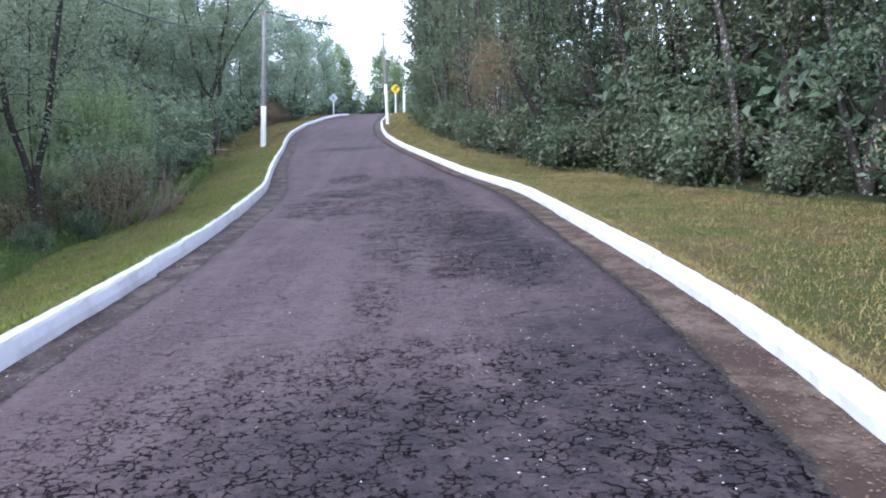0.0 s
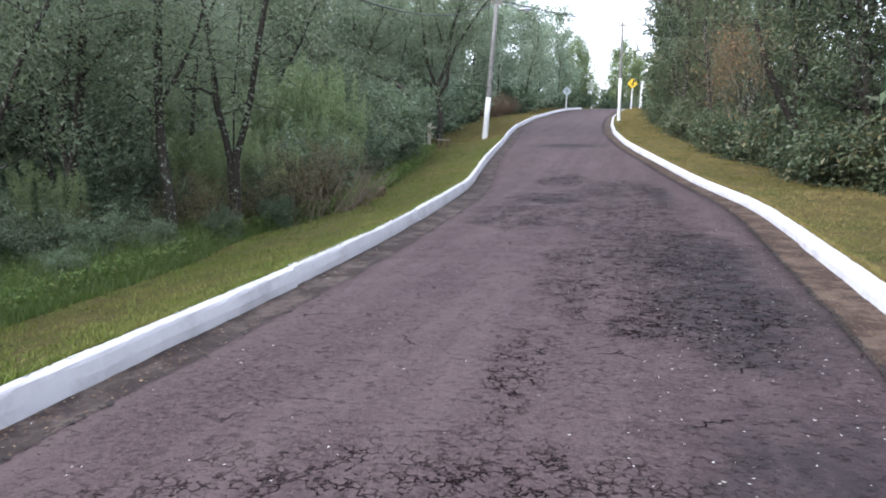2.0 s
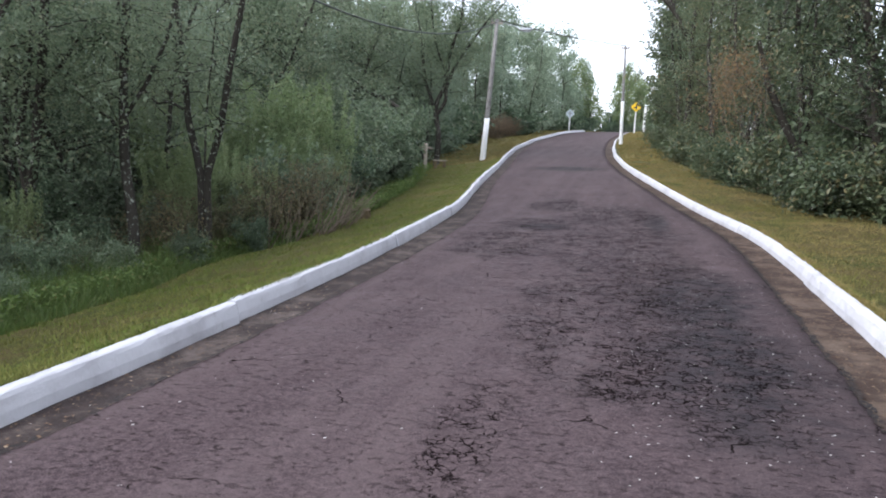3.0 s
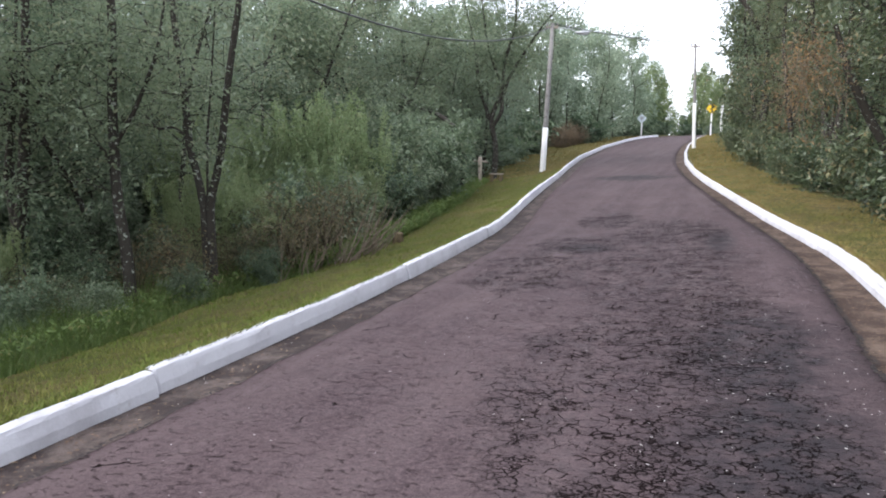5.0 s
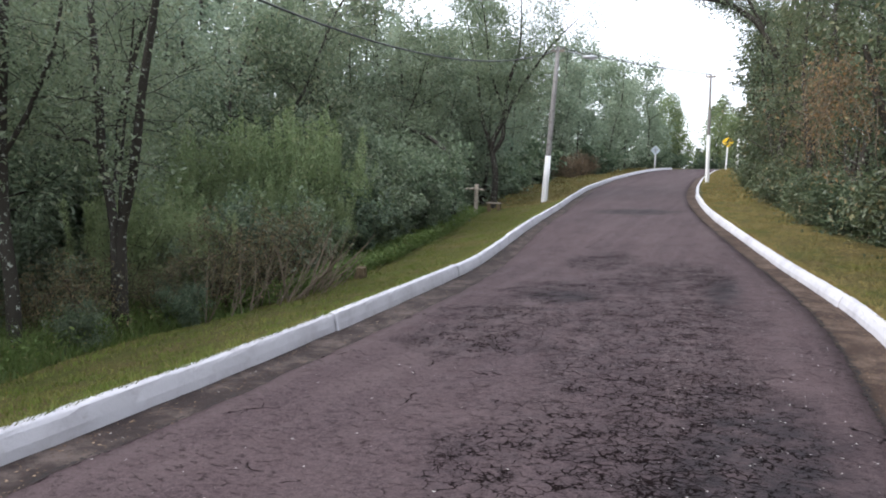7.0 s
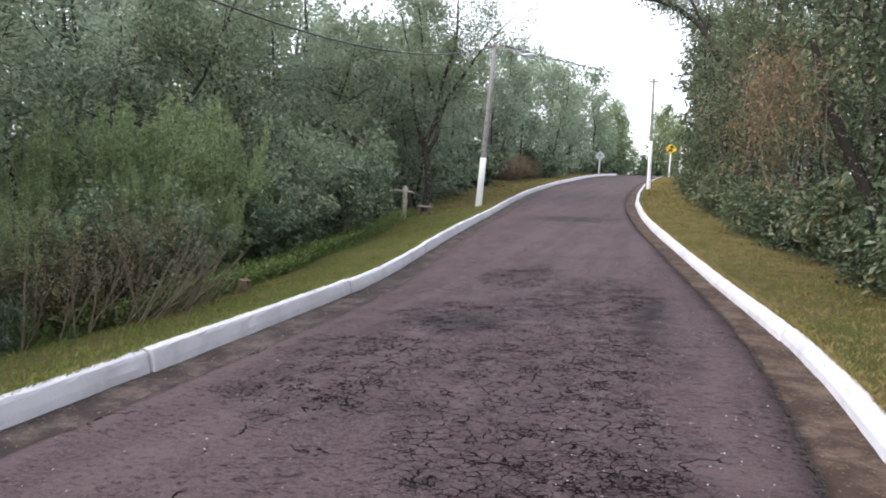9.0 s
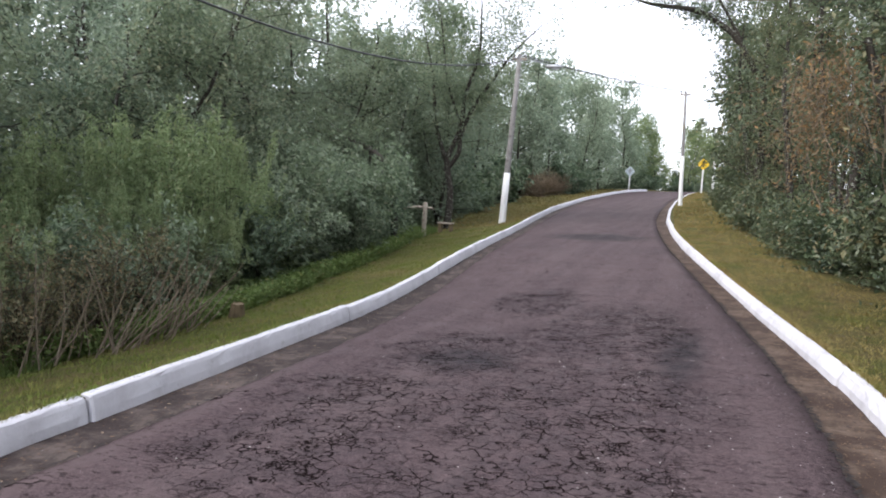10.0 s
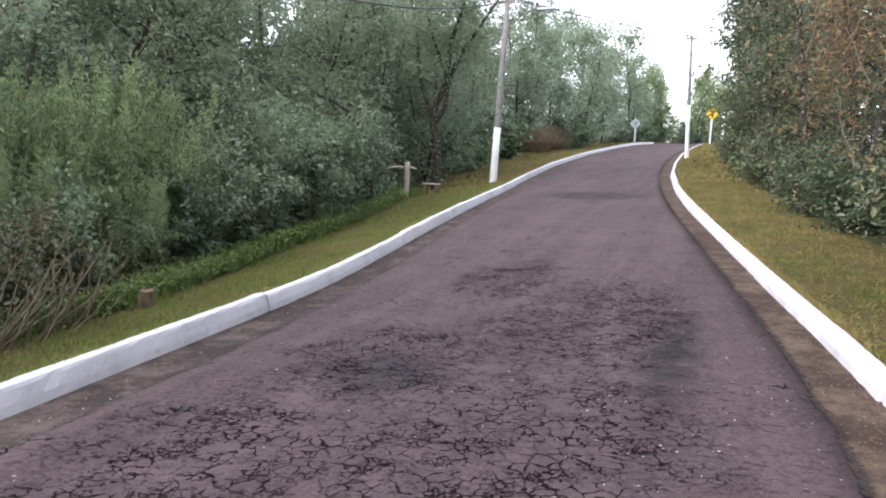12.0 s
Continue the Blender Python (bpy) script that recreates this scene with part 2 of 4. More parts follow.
LEAF_BROWN = leafy("withered_leaves", (0.09, 0.068, 0.042), (0.25, 0.185, 0.11), (0.36, 0.22, 0.09), 0.15, 0.75, 0.4)
BARK = bark("dark_bark_with_lichen", (0.02, 0.018, 0.015), (0.07, 0.062, 0.05), (0.36, 0.38, 0.33), 0.58)
BARK_PALE = bark("pale_lichened_bark", (0.04, 0.034, 0.028), (0.12, 0.105, 0.085), (0.38, 0.39, 0.35), 0.53)
TWIG = bark("dry_twigs", (0.11, 0.09, 0.065), (0.25, 0.205, 0.15), (0.32, 0.28, 0.22), 0.6)
TWIG_DARK = bark("brown_twigs", (0.04, 0.032, 0.024), (0.11, 0.088, 0.065), (0.2, 0.18, 0.15), 0.62)
CONCRETE = plain("weathered_pole_concrete", (0.25, 0.24, 0.23), 0.85, 0, (0.13, 0.12, 0.11), 0.5)
POLE_WHITE = plain("white_limewash", (0.78, 0.78, 0.77), 0.8, 0, (0.5, 0.47, 0.42), 0.64)
STEEL = plain("galvanised_steel", (0.4, 0.41, 0.42), 0.45, 0.8)
RUBBER = plain("black_cable", (0.02, 0.02, 0.022), 0.5, 0, (0.04, 0.04, 0.04))
YELLOW = plain("yellow_sign_face", (0.75, 0.5, 0.02), 0.45, 0, (0.6, 0.4, 0.05), 0.7)
BLACK = plain("black_sign_paint", (0.02, 0.02, 0.02), 0.5)
PALE = plain("pale_sign_face", (0.6, 0.66, 0.7), 0.45, 0, (0.45, 0.48, 0.5), 0.66)
GLASS = plain("lamp_lens", (0.5, 0.52, 0.55), 0.2)
WOOD = plain("grey_weathered_wood", (0.32, 0.28, 0.23), 0.9, 0, (0.16, 0.13, 0.1), 0.5)
STUMP = plain("rotting_cut_wood", (0.12, 0.09, 0.05), 0.9, 0, (0.07, 0.05, 0.03), 0.5)


# ---- mesh helpers ----
def mesh_of(name, verts, faces, material, smooth=False):
    """A mesh from vertex rows and faces (an array of equal faces, or a list)."""
    me = bpy.data.meshes.new(name)
    if isinstance(faces, np.ndarray):
        k, verts = faces.shape[1], np.asarray(verts, dtype=np.float32)
        me.vertices.add(len(verts))
        me.vertices.foreach_set("co", verts.ravel())
        me.loops.add(faces.size)
        me.loops.foreach_set("vertex_index", faces.astype(np.int32).ravel())
        me.polygons.add(len(faces))
        me.polygons.foreach_set("loop_start", np.arange(0, faces.size, k, dtype=np.int32))
        me.polygons.foreach_set("loop_total", np.full(len(faces), k, dtype=np.int32))
        me.update(calc_edges=True)
    else:
        me.from_pydata([tuple(v) for v in verts], [], faces)
        me.update()
    me.polygons.foreach_set("use_smooth", np.full(len(me.polygons), smooth))
    me.materials.append(material)
    return me


def part(name, me, parent, label=""):
    ob = new(name, me)
    ob.parent = parent
    return tagged(ob, label)


def bm_mesh(name, bm, material, smooth=False):
    me = bpy.data.meshes.new(name)
    bm.to_mesh(me)
    bm.free()
    me.polygons.foreach_set("use_smooth", np.full(len(me.polygons), smooth))
    me.materials.append(material)
    return me


def box_mesh(name, size, material, bevel=0.01, at=(0, 0, 0)):
    bm = bmesh.new()
    bmesh.ops.create_cube(bm, size=1, matrix=Matrix.Translation(at) @ Matrix.Diagonal((*size, 1)))
    bmesh.ops.bevel(bm, geom=bm.edges[:], offset=bevel, segments=2, affect="EDGES")
    return bm_mesh(name, bm, material)


def tubes(name, lines, material, sides=6):
    """One mesh of tapered tubes: lines of (points, radii)."""
    V, F, n0, most = [], [], 0, sides
    for pts, rad in lines:
        sides = most if max(rad) > 0.03 else 4 if max(rad) > 0.0125 else 3
        a = np.linspace(0, 2 * np.pi, sides, endpoint=False)
        pts = np.asarray(pts, float)
        t = np.gradient(pts, axis=0)
        t /= np.linalg.norm(t, axis=1)[:, None] + 1e-9
        ref = np.array([0.31, 0.95, 0.02]) if abs(t[0][2]) > 0.7 else np.array([0.02, 0.05, 1.0])
        u = np.cross(t, ref)
        u /= np.linalg.norm(u, axis=1)[:, None] + 1e-9
        v = np.cross(t, u)
        r = np.asarray(rad, float)[:, None, None]
        ring = pts[:, None, :] + r * (np.cos(a)[None, :, None] * u[:, None, :] + np.sin(a)[None, :, None] * v[:, None, :])
        k = len(pts)
        V.append(ring.reshape(-1, 3))
        i, j = np.meshgrid(np.arange(k - 1), np.arange(sides), indexing="ij")
        q = np.stack([i * sides + j, i * sides + (j + 1) % sides, (i + 1) * sides + (j + 1) % sides, (i + 1) * sides + j], -1).reshape(-1, 4)
        F.append(q + n0)
        n0 += k * sides
    return mesh_of(name, np.concatenate(V), np.concatenate(F), material, True)


def leaf_arrays(centres, sizes, r, droop=0.35, slim=0.5, up=0.0, out=0.6):
    """Folded leaves, four corners and two triangles each, that face up and outward with much scatter."""
    n = len(centres)
    away = centres * [1.0, 1.0, 0.0]
    away /= np.linalg.norm(away, axis=1)[:, None] + 0.35
    nrm = away * out + [0.0, 0.0, 0.75] + r.normal(size=(n, 3)) * 0.5
    nrm /= np.linalg.norm(nrm, axis=1)[:, None] + 1e-9
    d = r.normal(size=(n, 3)) + away * 0.4
    d[:, 2] += (up - droop) * 1.4
    d -= nrm * np.sum(d * nrm, axis=1)[:, None] * (1.0 - 0.7 * min(1.0, up))
    d /= np.linalg.norm(d, axis=1)[:, None] + 1e-9
    w = np.cross(d, nrm)
    w /= np.linalg.norm(w, axis=1)[:, None] + 1e-9
    s = sizes[:, None]
    base = centres - d * s * 0.5
    tip = centres + d * s * 0.5 - nrm * s * 0.08
    mid = centres + nrm * s * 0.1
    left, right = mid + w * s * slim * 0.5, mid - w * s * slim * 0.5
    V = np.stack([base, left, tip, right], 1).reshape(-1, 3)
    k = np.arange(n)[:, None] * 4
    F = np.concatenate([k + [0, 1, 2], k + [0, 2, 3]], 1).reshape(-1, 3)
    return V, F


def wander(start, way, length, r, steps=5, bend=0.18, lift=0.0):
    p, d, pts = np.array(start, float), np.array(way, float), []
    d /= np.linalg.norm(d)
    for i in range(steps):
        pts.append(p.copy())
        p = p + d * length / (steps - 1)
        d = d + r.normal(size=3) * bend + np.array([0, 0, lift])
        d /= np.linalg.norm(d)
    return np.array(pts)


# ---- the lie of the land ----
def softplus(u):
    return math.log1p(math.exp(u)) if u < 30 else u


RISE0 = 0.252 * math.log1p(math.exp(-3))


def rise(y):
    """Height of the road's middle along the walk: level with a slight dip, then uphill to a crest."""
    dip = 0.06 * math.exp(-((y - 9.5) / 4.0) ** 2) + 0.13 * math.exp(-((y - 18.0) / 5.0) ** 2)
    return 0.252 * softplus((y - 18) / 6) - RISE0 - dip - 0.27 * softplus((y - 86) / 4)


TABLE_Y = np.arange(-60, 160, 0.25)


def eased(ys, xs):
    t = np.interp(TABLE_Y, ys, xs)
    k = np.ones(13) / 13
    return np.convolve(np.pad(t, 6, mode="edge"), k, mode="valid")


LEFT = eased([-60, -20, 2.6, 5, 7, 9, 11, 13, 15, 17.5, 20, 23, 27, 32, 37, 45, 58, 72, 80, 90, 110, 160], [-2.9, -2.65, -2.56, -2.53, -2.57, -2.64, -2.73, -2.85, -3.0, -3.27, -3.63, -3.99, -4.44, -4.98, -5.6, -6.45, -7.1, -6.95, -6.5, -4.6, 2, 25])
RIGHT = eased([-60, -20, -3, 0.2, 1.4, 3, 5, 7, 9, 11, 13, 15, 17.5, 20, 23, 27, 32, 39, 46.5, 57, 72, 80, 90, 110, 160], [0.5, 1.3, 2.15, 2.53, 2.67, 2.77, 2.82, 2.86, 2.87, 2.86, 2.79, 2.62, 2.3, 1.9, 1.38, 0.73, 0.08, -0.6, -1.0, -1.3, -1.1, -0.3, 1.6, 8, 31])


def left_kerb(y):
    return float(np.interp(y, TABLE_Y, LEFT))


def right_kerb(y):
    return float(np.interp(y, TABLE_Y, RIGHT))


FALL = 0.044


def land(x, y):
    """Height of the road plane inside the kerbs and of the verges outside them."""
    l, r, h = left_kerb(y), right_kerb(y), rise(y)
    if x < l:
        d = max(0.0, l - 0.15 - x)
        k = float(np.interp(y, [0, 12, 18, 27, 37, 46, 60], [0.262, 0.262, 0.22, 0.2, 0.22, 0.13, 0.05]))
        low = 5.0 * (1 - math.exp(-d / 5.0)) if d < 40 else 5.0
        bumps = 0.035 * noise.noise((x * 0.6, y * 0.6, 0)) * min(1, d)
        return FALL * l + h + 0.155 - k * low * 1.25 + bumps
    if x > r:
        d = x - r
        return FALL * min(x, r + 12) + h + 0.13 + 0.035 * noise.noise((x * 0.6, y * 0.6, 3)) * min(1, d)
    return FALL * x + h


# where the mown verges end and the woods begin
edge_y = [-12, 3, 7, 9.5, 11.6, 15, 17, 19, 20.5, 22.7, 25, 32, 38, 52, 64, 80, 95]
edge_x = [7.5, 7.4, 6.9, 6.0, 5.2, 4.9, 5.0, 4.7, 3.9, 2.9, 2.5, 2.0, 1.6, 0.6, 1.0, 2.2, 6.0]


def right_edge(y):
    return float(np.interp(y, edge_y, edge_x))


ledge_y = [-12, 4, 6, 8, 9, 10.3, 11.6, 12.7, 14, 16.3, 18, 20.4, 23, 26.5, 29.8, 34, 38, 44, 52, 60, 78]
ledge_x = [-5.2, -5.3, -5.4, -5.5, -5.75, -6.0, -6.05, -5.8, -5.35, -5.4, -5.6, -5.9, -6.15, -6.8, -7.8, -8.4, -9.3, -9.2, -10.0, -10.5, -10.5]


def left_edge(y):
    return float(np.interp(y, ledge_y, ledge_x))


# ---- ground, one sheet out to the horizon ----
rows_y = [-900, -300, -100, -60] + list(np.arange(-30, 45, 0.5)) + list(np.arange(45, 130, 2.0)) + [160, 220, 400, 1500]
out_l = [0.0, 0.1, 0.3, 0.6, 1, 1.5, 2, 2.6, 3.3, 4.2, 5.5, 7.5, 10, 15, 25, 50, 150, 600, 1500]
verts, faces = [], []
for y in rows_y:
    yc = min(max(y, -55), 125)
    l, r = left_kerb(yc) - 0.1, right_kerb(yc) + 0.15
    xs = [l - d for d in reversed(out_l)] + [l + 0.03, l + 0.3, (l + r) / 2, r - 0.3, r - 0.03] + [r + d for d in out_l]
    for i, x in enumerate(xs):
        inside = len(out_l) <= i < len(out_l) + 5
        verts.append((x, y, (FALL * x + rise(yc) - 0.16) if inside else land(x, yc)))
w = len(out_l) * 2 + 5
faces = [(i * w + j, i * w + j + 1, (i + 1) * w + j + 1, (i + 1) * w + j) for i in range(len(rows_y) - 1) for j in range(w - 1)]
ground_mesh = mesh_of("ground", verts, faces, LAWN_SOIL, True)
ground_mesh.materials.append(FOREST_SOIL)
for f in ground_mesh.polygons:
    cx, cy, _ = f.center
    f.material_index = int(cx < left_edge(cy) - 0.9 or cx > right_edge(cy) + 0.5)
tagged(new("ground", ground_mesh), "mown grassy soil sloping away from the road", "ground", kind="structure")


# ---- road: asphalt carpet with a ragged lip over concrete gutters ----
def ragged(y, side):
    return 0.035 * noise.noise((y * 1.7, side * 9, 0)) + 0.02 * noise.noise((y * 6, side * 5, 1)) + 0.012 * noise.noise((y * 17, side, 2))


def asphalt_left(y):
    return left_kerb(y) + float(np.interp(y, [2, 10, 14, 24], [0.38, 0.46, 0.56, 0.4])) + ragged(y, 1)


def asphalt_right(y):
    return right_kerb(y) - float(np.interp(y, [8, 20], [0.48, 0.4])) + ragged(y, 2)


road_y = list(np.arange(-40, -6, 2.0)) + list(np.arange(-6, 30, 0.08)) + list(np.arange(30, 60, 0.4)) + list(np.arange(60, 130, 1.5))
verts, K = [], 20
for y in road_y:
    a, b = asphalt_left(y), asphalt_right(y)
    edge = []
    for i in range(K + 1):
        x = a + (b - a) * i / K
        e = min(i, K - i)
        z = FALL * x + rise(y) + 0.022 + 0.006 * noise.noise((x * 1.1, y * 0.8, 5)) + 0.003 * noise.noise((x * 4, y * 4, 7)) - (0.012 if e == 0 else 0)
        edge.append((x, y, z))
    edge = [(a - 0.012, y, edge[0][2] - 0.06)] + edge + [(b + 0.012, y, edge[-1][2] - 0.06)]
    verts += edge
w = K + 3
faces = [(i * w + j, i * w + j + 1, (i + 1) * w + j + 1, (i + 1) * w + j) for i in range(len(road_y) - 1) for j in range(w - 1)]
tagged(new("road", mesh_of("road", verts, faces, ASPHALT, True)), "worn purple-grey asphalt road with crazed cracks", "road", kind="structure")


def gutter(name, x0, x1, material, label):
    ys = [y for i, y in enumerate(road_y) if i % 3 == 0]
    verts = []
    for y in ys:
        for k in range(5):
            x = x0(y) + (x1(y) - x0(y)) * k / 4
            verts.append((x, y, FALL * x + rise(y) - 0.022 + 0.007 * noise.noise((x * 7, y * 3, 9))))
    faces = [(i * 5 + j, i * 5 + j + 1, i * 5 + j + 6, i * 5 + j + 5) for i in range(len(ys) - 1) for j in range(4)]
    return tagged(new(name, mesh_of(name, verts, faces, material, True)), label, "gutter", kind="structure")


gutter("gutter_left", lambda y: left_kerb(y) - 0.05, lambda y: asphalt_left(y) + 0.12, GUTTER_GREY, "dirt-stained concrete gutter strip beside the kerb")
gutter("gutter_right", lambda y: asphalt_right(y) - 0.12, lambda y: right_kerb(y) + 0.08, GUTTER, "brown silted concrete gutter full of leaf litter")


# ---- kerbs: cast lengths with open joints ----
def kerb_length(y0, y1, side, line, height, top, seed, shift=0.0):
    """One whitewashed length with a leaning face, rounded arris and slightly uneven line."""
    r = random.Random(seed)
    dx, dh = r.uniform(-0.012, 0.012) + shift, r.uniform(-0.012, 0.008) - shift * 0.4
    ys = np.concatenate([[y0, y0 + 0.02], np.linspace(y0 + 0.06, y1 - 0.06, max(2, int((y1 - y0) / 0.12))), [y1 - 0.02, y1]])
    prof = [(0.0, -0.06), (0.012, 0.05), (0.034, height - 0.035), (0.045, height - 0.01), (0.062, height), (top - 0.03, height + 0.004), (top - 0.008, height - 0.006), (top, height - 0.03), (top, -0.1)]
    verts = []
    for i, y in enumerate(ys):
        end = 0.012 if i in (0, len(ys) - 1) else 0.0
        for j, (px, pz) in enumerate(prof):
            wob = 0.011 * noise.noise((y * 1.3, j * 0.4, seed)) + 0.01 * noise.noise((y * 5, j * 2.0, seed)) + 0.006 * noise.noise((y * 14, j * 3.0, seed))
            x = line(y) + side * (px + dx + wob + (end if j < 4 else 0))
            grow = 0 if j < 2 else dh + 0.008 * noise.noise((y * 1.1, 4, seed)) + 0.005 * noise.noise((y * 6, j, 4))
            verts.append((x, y, FALL * line(y) + rise(y) + pz + grow - (end if 2 <= j <= 7 else 0)))
    n = len(prof)
    faces = [(i * n + j, i * n + j + 1, (i + 1) * n + j + 1, (i + 1) * n + j) for i in range(len(ys) - 1) for j in range(n - 1)]
    faces += [tuple(range(n)), tuple(range(len(verts) - n, len(verts)))[::-1]]
    return mesh_of("kerbstone", verts, faces, WHITE, False)


def kerb(name, joints, side, line, height, top, label):
    ob = tagged(new(name), label, "kerb", kind="structure")
    for i in range(len(joints) - 1):
        broken = joints[i] == 5.75
        part("kerbstone", kerb_length(joints[i] + (0.03 if broken else 0.009), joints[i + 1] - 0.009, side, line, height, top, i + (50 if side > 0 else 0), 0.028 if broken else 0.0), ob)
    return ob


kerb("kerb_left", [-21, -15.6, -10.2, -4.8, 0.4, 5.75, 10.95, 15.8, 21, 26, 31, 36, 41, 46, 51, 56, 61, 66, 71, 76, 81, 85], -1, left_kerb, 0.175, 0.15, "white-painted concrete kerb with open joints and scuffs")
kerb("kerb_right", [-21, -15.6, -10.2, -4.8, -0.5, 4.55, 9.6, 14.6, 19.6, 24.6, 29.6, 34.6, 39.6, 44.6, 49.6, 54.6, 59.6, 64.6, 69.6, 74.6, 79.6, 83.5], 1, right_kerb, 0.14, 0.165, "broad white-painted concrete kerb with rough edges")


# ---- plants ----
def plant(name, trunk_lines, tips, leaf_size, per_tip, cloud, leaf_mat, bark_mat, r, label, category, group, droop=0.35, slim=0.5, up=0.0, sides=6, plumes=()):
    """A tree or bush: an Empty at its foot with a trunk mesh and a crown of single leaves gathered round the twigs."""
    ob = tagged(new(name), label, category, group)
    part("trunk", tubes("trunk", trunk_lines, bark_mat, sides), ob)
    tips = np.asarray(tips, float)
    kept = tips[r.uniform(size=len(tips)) < 0.72]  # bare twigs leave gaps between the sprays
    per_tip, tips = round(per_tip * len(tips) / len(kept)), kept
    c = np.repeat(tips, per_tip, axis=0)
    c = c + r.normal(size=c.shape) * cloud * r.uniform(0.35, 1.25, size=(len(tips), 1)).repeat(per_tip, axis=0)
    if len(plumes):
        p = np.repeat(np.asarray(plumes, float), 14, axis=0)
        c = np.vstack([c, p + r.normal(size=p.shape) * [0.032, 0.032, 0.05]])
    c[:, 2] = np.maximum(c[:, 2], 0.03)
    s = leaf_size * r.uniform(0.55, 1.35, size=len(c))
    V, F = leaf_arrays(c, s, r, droop, slim, up)
    part("crown" if category == "tree" else "foliage", mesh_of("leaves", V, F, leaf_mat), ob)
    return ob


def branch_out(lines, tips, trunk, r, count, low, reach, thick, lift=0.1, subs=4, shape=None, twigs=True):
    """Limbs up a trunk with side twigs; appends to lines and tips."""
    k = len(trunk) - 1
    for i in range(count):
        f = low + (1 - low) * (i + r.uniform(0, 1)) / count
        j = min(int(f * k), k - 1)
        p = trunk[j] + (trunk[j + 1] - trunk[j]) * (f * k - j)
        a = r.uniform(0, 2 * np.pi)
        length = reach * (shape(f) if shape else 1) * r.uniform(0.6, 1.15)
        limb = wander(p, (math.cos(a), math.sin(a), r.uniform(0.05, 0.7)), length, r, 6, 0.2, lift)
        lines.append((limb, np.linspace(thick * (0.95 - 0.65 * f), 0.005, 6)))
        for s in range(subs):
            q = limb[r.integers(1, 6)]
            way = (limb[-1] - limb[0]) / (length + 1e-6) * 0.6 + r.normal(size=3) * 0.7
            twig = wander(q, way, length * r.uniform(0.25, 0.5), r, 4, 0.25)
            if twigs:
                lines.append((twig[[0, 2, 3]], (0.008, 0.005, 0.003)))
            tips += [twig[1], twig[2], twig[3]]
        tips += [limb[3], limb[4], limb[5]]


def stem(height, r, lean=0.08, steps=9, bend=0.06):
    t = wander((0, 0, -0.15), (r.normal() * lean, r.normal() * lean, 1), height + 0.15, r, steps, bend, 0.05)
    return t


def wall_tree(seed, height, reach, leaf, n, mat_, label, group):
    """A tree of the wood's edge, leafy from the grass to its top."""
    r = np.random.default_rng(seed)
    t = stem(height, r)
    lines, tips = [(t, np.linspace(0.13, 0.03, len(t)))], []
    t2 = stem(height * 0.8, r, 0.2)
    lines.append((t2, np.linspace(0.08, 0.02, len(t2))))
    branch_out(lines, tips, t, r, 34, 0.06, reach, 0.035, 0.03, 4, lambda f: 1.05 - 0.45 * f, leaf < 0.2)
    branch_out(lines, tips, t2, r, 14, 0.05, reach * 0.9, 0.03, 0.0, 3, lambda f: 1.0 - 0.3 * f, leaf < 0.2)
    return plant("tree", lines, tips, leaf, max(1, n // len(tips)), 0.2, mat_, BARK, r, label, "tree", group, 0.35, 0.48)


def open_tree(seed, height, reach, leaf, n, low, thick, mat_, bark_, label, group, count=16, cloud=0.22):
    """A slim tree with a bare stem and a thin, gappy crown."""
    r = np.random.default_rng(seed)
    t = stem(height, r, 0.09, 12, 0.13)
    lines, tips = [(t, np.linspace(thick, 0.025, len(t)))], []
    branch_out(lines, tips, t, r, count, low, reach, thick * 0.45, 0.12, 5, lambda f: 1.1 - 0.5 * f, leaf < 0.3)
    return plant("tree", lines, tips, leaf, max(1, n // len(tips)), cloud, mat_, bark_, r, label, "tree", group, 0.3, 0.45)


def bush(seed, height, reach, leaf, n, mat_, label, group, up=0.0, slim=0.5, cloud=0.16, shoots=0, stems=11, bark_=None):
    """A bush of many stems; shoots are upright feathery wands above it."""
    r = np.random.default_rng(seed)
    lines, tips, plumes = [], [], []
    for i in range(stems):
        a, out = r.uniform(0, 2 * np.pi), r.uniform(0.1, 0.9)
        s = wander((r.normal() * 0.12, r.normal() * 0.12, -0.08), (math.cos(a) * out * reach / height, math.sin(a) * out * reach / height, 0.9), height * r.uniform(0.65, 1.0), r, 6, 0.14, 0.0)
        lines.append((s, np.linspace(0.018, 0.004, 6)))
        for j in range(7):
            q = s[r.integers(1, 6)]
            tw = wander(q, r.normal(size=3) + (math.cos(a) * 0.7, math.sin(a) * 0.7, 0.25), height * r.uniform(0.15, 0.34), r, 4, 0.2)
            if stems > 8:
                lines.append((tw[[0, 2, 3]], (0.008, 0.005, 0.003)))
            tips += [tw[1], tw[2], tw[3]]
        tips += [s[3], s[4], s[5]]
    for i in range(shoots):
        a, d = r.uniform(0, 2 * np.pi), reach * 0.75 * math.sqrt(r.uniform(0, 1))
        foot = np.array([math.cos(a) * d, math.sin(a) * d, height * r.uniform(0.45, 0.75)])
        s = wander(foot, (r.normal() * 0.12, r.normal() * 0.12, 1), height * r.uniform(0.35, 0.62), r, 6, 0.05)
        lines.append((s, np.linspace(0.004, 0.002, 6)))
        plumes += list(s) + list(s * 0.5 + np.roll(s, 1, axis=0) * 0.5)[1:]
    return plant("bush", lines, tips, leaf, max(1, n // len(tips)), cloud, mat_, bark_ or BARK, r, label, "bush", group, 0.3 - up, slim, up, 5, plumes)


# the first of each kind stands in its own place; the rest are copies
STAND = {}


